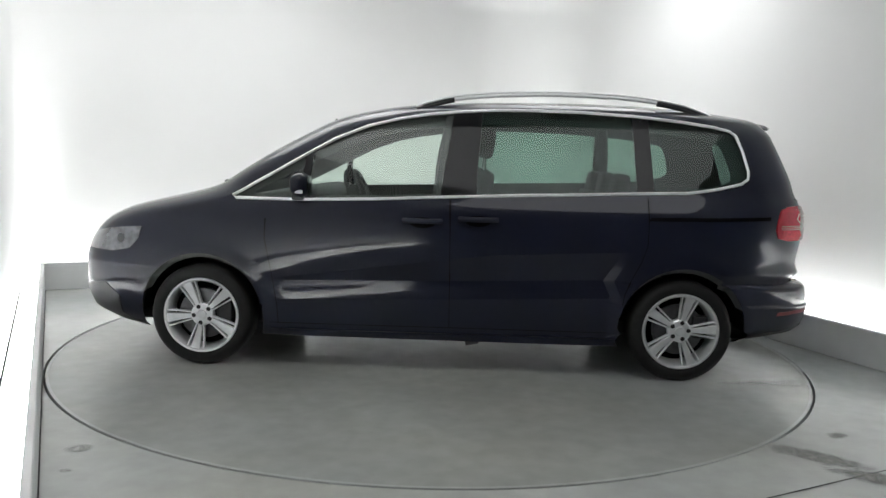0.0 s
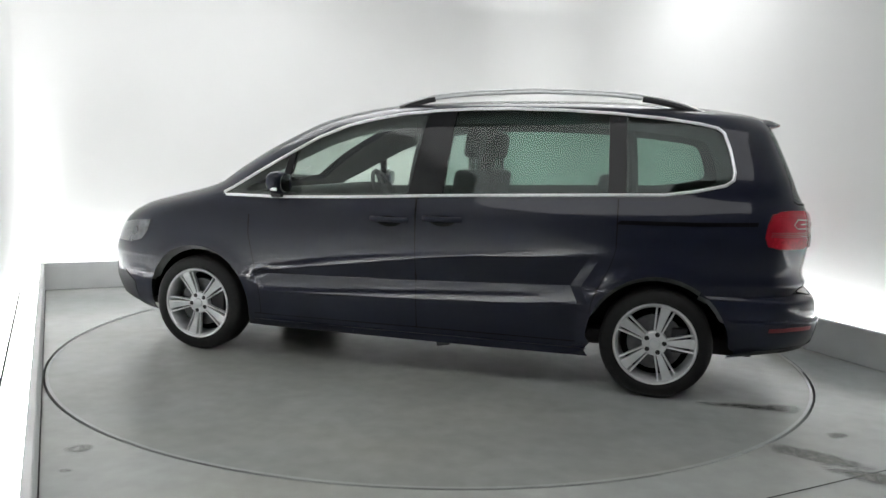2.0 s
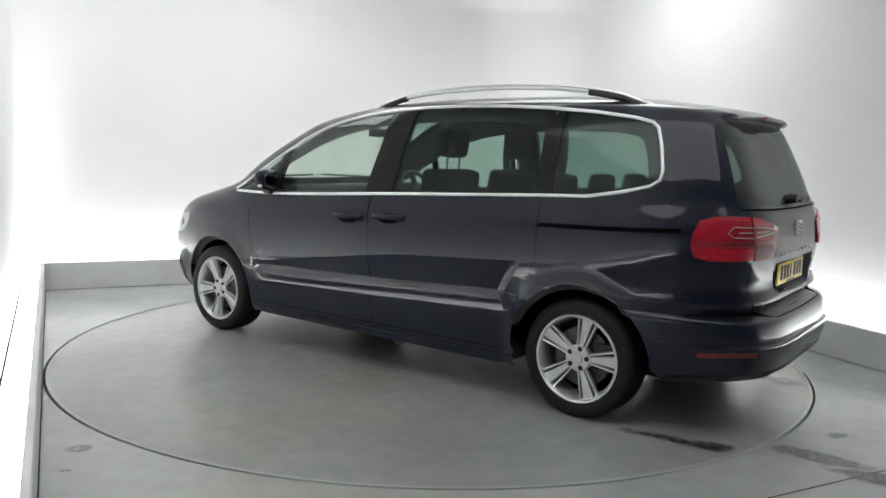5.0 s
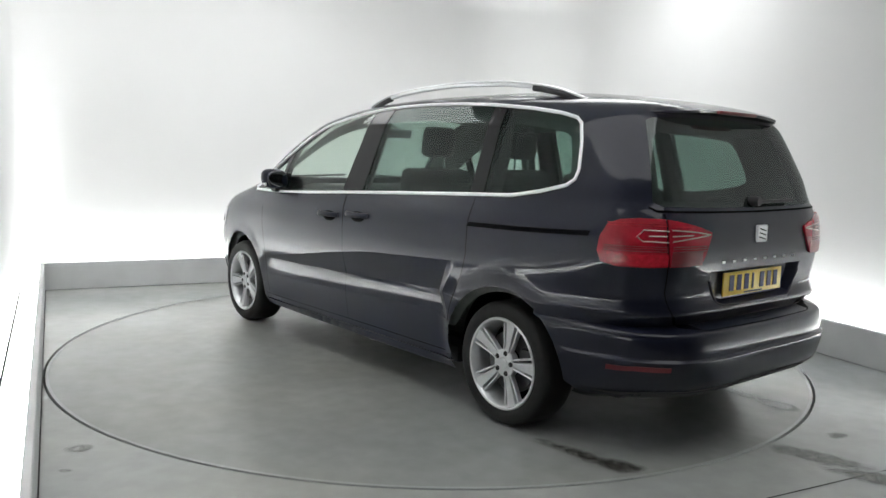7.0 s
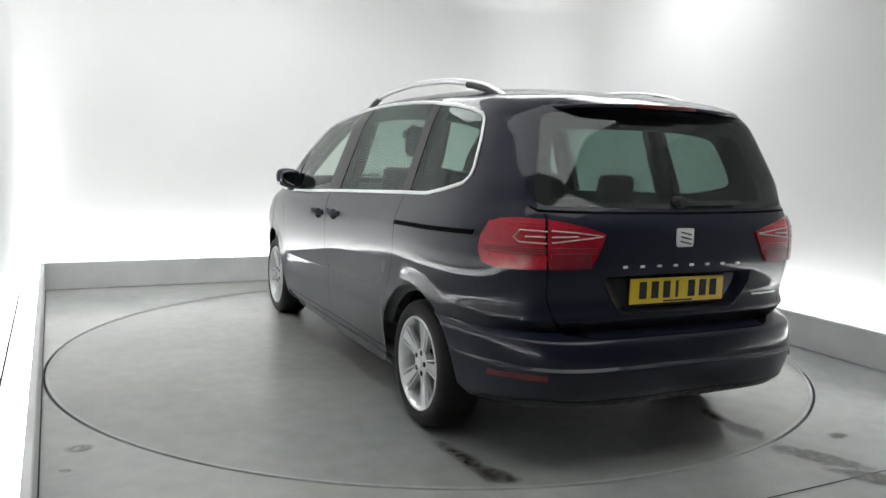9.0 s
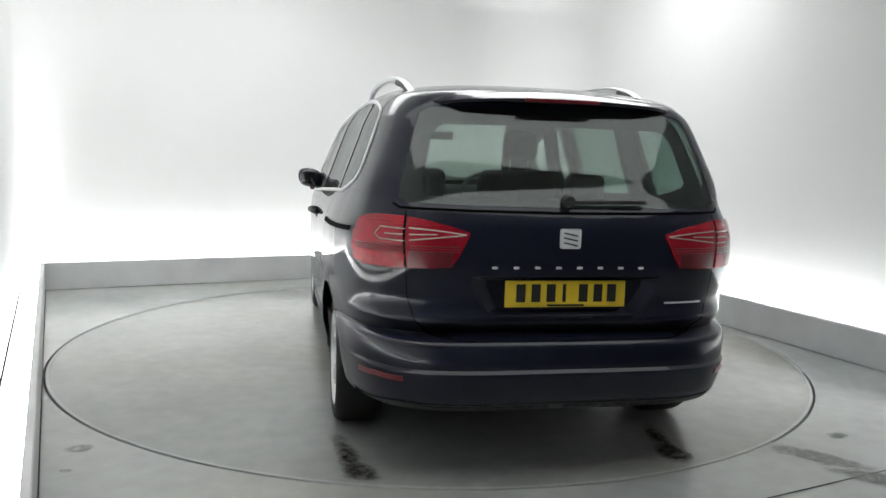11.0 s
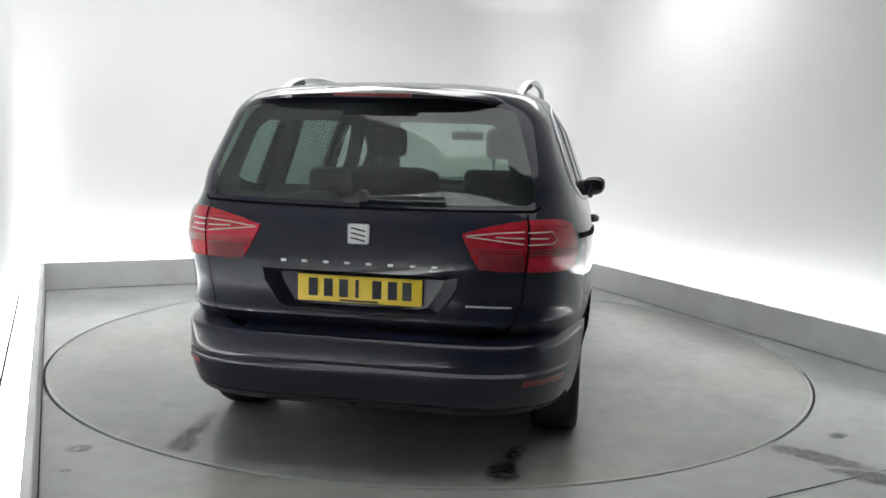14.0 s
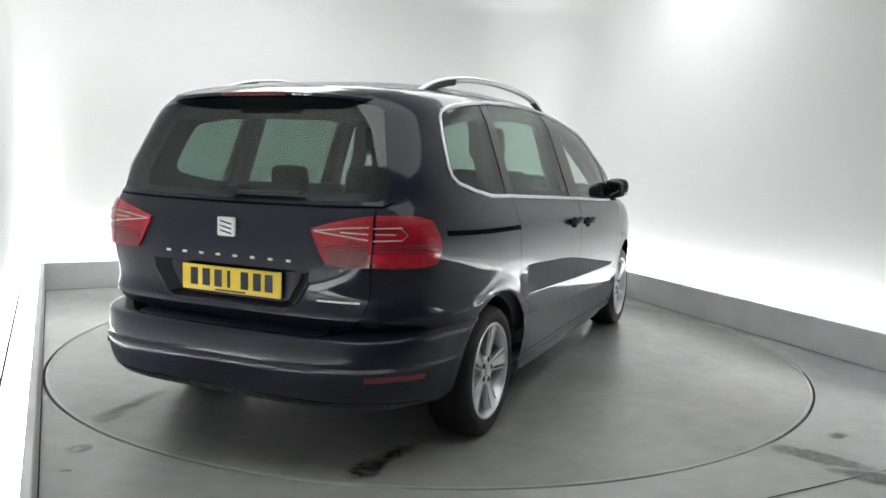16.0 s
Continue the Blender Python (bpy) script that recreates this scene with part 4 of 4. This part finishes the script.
def build_flank(car):
    for line, name in (([(1.055, 0.92), (1.06, 0.80), (1.02, 0.60), (0.985, 0.40), (0.98, 0.285)], "front_door_gap"), ([(-0.045, 1.07), (-0.05, 0.90), (-0.055, 0.60), (-0.06, 0.285)], "centre_door_gap"),
                       ([(-1.215, 1.12), (-1.22, 0.95), (-1.22, 0.83), (-1.19, 0.73), (-1.135, 0.62), (-1.10, 0.53), (-1.09, 0.465)], "rear_door_gap"), ([(1.03, 0.285), (0.0, 0.285), (-1.02, 0.285)], "sill_gap")):
        loop = strip([on_side(x, z) for x, z in refine(line, 0.03, False)], 0.0045)
        patch(car, name, loop, 0.0025, SHUT, "narrow shut line", thick=0.0, dp=0.03)
    loop = strip([on_side(x, z) for x, z in refine([(-1.225, 0.985), (-1.6, 0.992), (-1.95, 1.005)], 0.03, False)], 0.022)
    patch(car, "sliding_door_track", loop, 0.006, SHUT, "dark sliding door track", thick=0.004, dp=0.03)
    loop = strip([on_side(x, z) for x, z in refine([(1.02, 0.225), (0.0, 0.225), (-1.02, 0.225)], 0.05, False)], 0.045)
    patch(car, "sill", loop, 0.012, PAINT, "dark blue sill", thick=0.03)
    for s in (1, -1):
        box_part(car, "jacking_tab", (0.085, 0.02, 0.06), (-0.20, s * 0.80, 0.19), PLASTIC, "black tab beneath the sill", rot=(0, 12, 0), bevel=0.008)
        for x in (0.115, -0.215):
            z = 0.927 if x > 0 else 0.945
            bx, by, bz = lift(*on_side(x, z), 0.0)
            bm = bmesh.new()
            pts = [(x + 0.115 - 0.23 * k / 8, s * (by + 0.006 + 0.032 * math.sin(math.pi * k / 8) ** 0.5), z + 0.008) for k in range(9)]
            tube(bm, pts, 0.012, 0.016, sides=10)
            handle = part("door_handle", bm, HANDLE, car, "dark blue door handle")
            # flat black patch stands in for the shade in the handle's hollow
            loop = [on_side(x + 0.075 * math.cos(a), z - 0.004 + 0.032 * math.sin(a)) for a in [2 * math.pi * k / 20 for k in range(20)]]
            bm = bmesh.new()
            skin(bm, flat_mesh(loop, dp=0.04), off=0.002, sides=(s,), thick=0.004)
            part("handle_cup_shade", bm, SHUT, handle, "flat black patch for the shaded cup behind the handle")
        # door mirror
        mirror = tagged(new("door_mirror"))
        mirror.parent = car
        bm = bmesh.new()
        bmesh.ops.create_uvsphere(bm, u_segments=24, v_segments=14, radius=1.0)
        for v in bm.verts:
            x, y, z = v.co
            k = 0.062 if x > 0 else 0.045
            v.co = (0.83 + k * math.copysign(abs(x) ** 0.8, x) + 0.02 * y, s * (0.965 + 0.088 * math.copysign(abs(y) ** 0.75, y)), 1.125 + 0.070 * math.copysign(abs(z) ** 0.75, z) + 0.010 * y)
        face_out(bm)
        part("mirror_shell", bm, PAINT, mirror, "dark blue mirror shell")
        box_part(mirror, "mirror_arm", (0.075, 0.14, 0.05), (0.86, s * 0.895, 1.058), PLASTIC, bevel=0.015)
        box_part(mirror, "mirror_base", (0.15, 0.05, 0.05), (0.83, s * 0.90, 1.04), PLASTIC, bevel=0.012)
        bm = bmesh.new()
        bmesh.ops.create_uvsphere(bm, u_segments=20, v_segments=10, radius=1.0)
        for v in bm.verts:
            x, y, z = v.co
            v.co = (0.787 + 0.006 * x, s * (0.968 + 0.072 * math.copysign(abs(y) ** 0.7, y)), 1.125 + 0.057 * math.copysign(abs(z) ** 0.7, z))
        part("mirror_glass", bm, DIMGLASS, mirror, "mirror glass")
        bm = bmesh.new()
        tube(bm, [(0.872, s * 0.985, 1.088), (0.868, s * 1.012, 1.088), (0.856, s * 1.033, 1.088), (0.836, s * 1.044, 1.088), (0.812, s * 1.043, 1.088)], 0.007, 0.010)
        part("indicator", bm, PALE, mirror, "bright indicator strip")


def build_roof(car):
    for s in (1, -1):
        rail = tagged(new("roof_rail"))
        rail.parent = car
        prof = [(0.22, 1.622), (0.12, 1.656), (-0.05, 1.698), (-0.35, 1.727), (-0.70, 1.739), (-1.05, 1.731), (-1.30, 1.708), (-1.48, 1.676), (-1.60, 1.636), (-1.69, 1.606)]
        def run(a, b, n):
            out = []
            for k in range(n + 1):
                x = a + (b - a) * k / n
                out.append((x, s * (0.605 - 0.03 * abs((x + 0.7) / 0.9) ** 2), spline([(q[0], q[1] - 0.008) for q in prof[::-1]], x)))
            return out
        bm = bmesh.new()
        tube(bm, run(0.19, -1.68, 32), 0.017, 0.0075, sides=10)
        part("rail_cap", bm, SATIN, rail, "satin silver upper rail edge")
        bm = bmesh.new()
        tube(bm, [(x, y + s * 0.004, z - 0.014) for x, y, z in run(-0.05, -1.30, 20)], 0.014, 0.012, sides=10)
        part("rail_bar", bm, SATIN, rail, "satin silver rail bar")
        for a, b in ((0.15, -0.046), (-1.304, -1.66)):
            bm = bmesh.new()
            tube(bm, [(x, y + s * 0.002, z - 0.019) for x, y, z in run(a, b, 10)], 0.014, 0.017, sides=10)
            part("rail_foot", bm, PLASTIC, rail, "black rail foot")


def build_front(car):
    loop = mixed([("f", 0.0, 0.44), ("f", 0.6, 0.44), ("s", 2.10, 0.475), ("s", 2.0, 0.40), ("s", 1.90, 0.215), ("f", 0.6, 0.205), ("f", 0.0, 0.205)])
    patch(car, "lower_grille", half_loop(loop, 1e9), 0.004, PLASTIC, "black lower front grille")
    loop = mixed([("f", 0.0, 0.76), ("f", 0.30, 0.755), ("f", 0.36, 0.70), ("f", 0.26, 0.61), ("f", 0.0, 0.60)])
    patch(car, "upper_grille", half_loop(loop, 1e9), 0.004, BLACK, "black radiator grille")
    for k in range(2):
        bm = bmesh.new()
        run = [lift(*on_front(0.60 - 0.11 * j, 1.122 + 0.004 * j), 0.012) for j in range(6)]
        tube(bm, [(x, y if k == 0 else -y, z) for x, y, z in run], 0.009, 0.008)
        part("front_wiper", bm, PLASTIC, car, "black windscreen wiper")


def cushion(car, name, size, at, rot=(0, 0, 0), bevel=0.05, mat=None):
    bm = bmesh.new()
    box(bm, size, at, rot, bevel, 4)
    return part(name, bm, mat or FABRIC, car)


def build_seat(car, x, y, width, top, head=True, head_z=0.0, low=0.45):
    seat = tagged(new("seat"))
    seat.parent = car
    seat["label"] = "dark cloth seat"
    cushion(seat, "seat_cushion", (0.50, width, 0.16), (x + 0.25, y, low + 0.05), (0, -6, 0))
    h = top - low
    cushion(seat, "seat_back", (0.13, width, h), (x - 0.04, y, low + h / 2), (0, -10, 0), 0.05)
    if head:
        hz = top + 0.05 + head_z
        bm = bmesh.new()
        box(bm, (0.10, 0.235, 0.19), (0, 0, 0), (0, 0, 0), 0.048, 5)
        for v in bm.verts:
            v.co.y *= 1.0 - 0.9 * max(0.0, v.co.z) - 0.5 * max(0.0, -v.co.z)
        bmesh.ops.transform(bm, matrix=pose(x - 0.115, y, hz + 0.085, 0, -8, 0), verts=bm.verts)
        part("headrest", bm, FABRIC, seat)
        for d in (-0.062, 0.062):
            bm = bmesh.new()
            tube(bm, [(x - 0.10, y + d, top - 0.04), (x - 0.113, y + d, hz + 0.06)], 0.007, sides=8, up=(0, 1, 0))
            part("headrest_post", bm, CHROME, seat, "chrome headrest post")


def build_cabin(car):
    for y in (0.375, -0.375):
        build_seat(car, -0.15, y, 0.50, 1.24, True, 0.03)
    for y in (0.50, 0.0, -0.50):
        build_seat(car, -1.00, y, 0.42, 1.10, True, -0.09)
    for y in (0.33, -0.33):
        build_seat(car, -1.72, y, 0.46, 0.99, True, -0.075)
    bm = bmesh.new()
    box(bm, (0.42, 1.42, 0.24), (1.02, 0, 0.955), (0, 8, 0), 0.07, 4)
    part("dashboard", bm, TRIM, car, "dark dashboard")
    wheel = bmesh.new()
    pts = [(0.185 * math.cos(2 * math.pi * k / 28), 0.185 * math.sin(2 * math.pi * k / 28), 0) for k in range(28)]
    tube(wheel, pts, 0.016, closed=True, sides=8, up=(0, 0, 1))
    box(wheel, (0.34, 0.05, 0.02), bevel=0.006)
    box(wheel, (0.13, 0.13, 0.035), bevel=0.012)
    bmesh.ops.transform(wheel, matrix=pose(0.63, -0.375, 1.02, 0, -66, 0), verts=wheel.verts)
    part("steering_wheel", wheel, TRIM, car, "dark steering wheel")
    cushion(car, "interior_mirror", (0.03, 0.24, 0.065), (0.70, 0, 1.477), (0, -12, 0), 0.014, TRIM)
    bm = bmesh.new()
    tube(bm, [(0.70, 0, 1.50), (0.76, 0, 1.53), (0.80, 0, 1.55)], 0.01, up=(0, 1, 0))
    part("mirror_stalk", bm, TRIM, car)
    for s in (1, -1):
        bm = bmesh.new()
        tube(bm, [(0.02, s * 0.78, 1.05), (0.0, s * 0.70, 1.30), (-0.05, s * 0.64, 1.55)], 0.05, 0.05, sides=10, up=(1, 0, 0))
        part("pillar_trim", bm, TRIM, car, "dark pillar trim")
        bm = bmesh.new()
        tube(bm, [(-1.22, s * 0.80, 1.08), (-1.21, s * 0.72, 1.32), (-1.18, s * 0.66, 1.56)], 0.05, 0.045, sides=10, up=(1, 0, 0))
        part("pillar_trim", bm, TRIM, car, "dark pillar trim")


def build_wheel(car, ax, s):
    y = 0.915 if ax > 0 else 0.905
    wheel = new("wheel")
    wheel.parent = car
    wheel.matrix_local = pose(ax, s * (y - 0.11), HUB_Z, 0, 0, 0 if s > 0 else 180)
    wheel["label"] = "silver alloy wheel with five broad spokes and black tyre"
    bm = bmesh.new()
    R = TYRE_R
    lathe(bm, [(0.225, 0.100), (0.236, 0.108), (0.262, 0.113), (0.290, 0.107), (0.303, 0.094), (R - 0.001, 0.072), (R, 0.03), (R, -0.03), (R - 0.001, -0.072), (0.303, -0.094), (0.285, -0.109), (0.225, -0.100)], 72, closed=True)
    part("tyre", bm, RUBBER, wheel, "black rubber tyre")
    bm = bmesh.new()
    lathe(bm, [(0.232, 0.104), (0.228, 0.110), (0.219, 0.108), (0.208, 0.092), (0.200, 0.04), (0.198, -0.08), (0.226, -0.10)], 72)
    part("rim", bm, ALLOY, wheel, "silver alloy rim")
    first = 65 if ax > 0 else 32
    paddle = ((0.045, 0.0, 0.012, 0.088), (0.09, 0.0, 0.015, 0.086), (0.15, 0.0, 0.0215, 0.092), (0.19, 0.0, 0.0265, 0.097), (0.222, 0.0, 0.0315, 0.102))
    bar = ((0.055, 0.0205, 0.0050, 0.086), (0.10, 0.0285, 0.0050, 0.085), (0.15, 0.0385, 0.0052, 0.090), (0.19, 0.0465, 0.0056, 0.095), (0.224, 0.0535, 0.0064, 0.101))
    for k in range(5):
        a = math.radians(first + 72 * k)
        for d, shape in ((0, paddle), (-1, bar), (1, bar)):
            bm = bmesh.new()
            rows = []
            for r, off, half, face in shape:
                row = []
                for u, h in ((-half, face - 0.026), (-half, face - 0.003), (-half + 0.003, face), (half - 0.003, face), (half, face - 0.003), (half, face - 0.026)):
                    t = d * off + u
                    row.append(bm.verts.new((r * math.cos(a) - t * math.sin(a), h, r * math.sin(a) + t * math.cos(a))))
                rows.append(row)
            for r0, r1 in zip(rows, rows[1:]):
                for j in range(5):
                    bm.faces.new((r0[j], r0[j + 1], r1[j + 1], r1[j]))
            face_out(bm)
            part("spoke" if d == 0 else "spoke_bar", bm, ALLOY, wheel, "broad silver spoke" if d == 0 else "slim silver bar beside the broad spoke")
    bm = bmesh.new()
    lathe(bm, [(0.0, 0.088), (0.062, 0.088), (0.070, 0.082), (0.072, 0.05)], 40)
    part("hub", bm, ALLOY, wheel)
    bm = bmesh.new()
    lathe(bm, [(0.0, 0.098), (0.024, 0.097), (0.029, 0.092), (0.030, 0.086)], 28)
    part("hub_cap", bm, ALLOY, wheel)
    for k in range(5):
        a = math.radians(first + 72 * k)
        bm = bmesh.new()
        lathe(bm, [(0.0, 0.091), (0.012, 0.091), (0.0145, 0.086)], 12)
        bmesh.ops.translate(bm, vec=(0.052 * math.cos(a), 0, 0.052 * math.sin(a)), verts=bm.verts)
        part("wheel_bolt", bm, INK, wheel, "dark wheel bolt")
    bm = bmesh.new()
    lathe(bm, [(0.07, 0.035), (0.155, 0.035), (0.155, 0.01), (0.07, 0.01)], 40, closed=True)
    part("brake_disc", bm, STEEL, wheel, "grey brake disc")
    bm = bmesh.new()
    box(bm, (0.09, 0.07, 0.14), (-0.13, 0.03, 0.02), bevel=0.015)
    part("brake_caliper", bm, PLASTIC, wheel)
    bm = bmesh.new()
    lathe(bm, [(0.0, -0.02), (0.198, -0.02)], 40)
    part("backplate", bm, SHUT, wheel)
    return wheel


build_room()
build_floor_marks()
turntable = build_turntable()
car = build_car()


def turn(t):
    """Heading of the car on the turntable, in degrees."""
    return math.degrees(3.103685 - 0.1249543 * t + 5.066437e-4 * t * t - 2.354598e-5 * t**3)


def motions():
    rows_car, rows_table = [], []
    for k in range(33):
        t = 0.5 * k
        m = pose(0, 0, 0, 0, 0, turn(t))
        rows_table.append((t, m))
        rows_car.append((t, m @ pose(-0.069, -0.117, 0.0)))
    walk(turntable, rows_table)
    walk(car, rows_car)


motions()
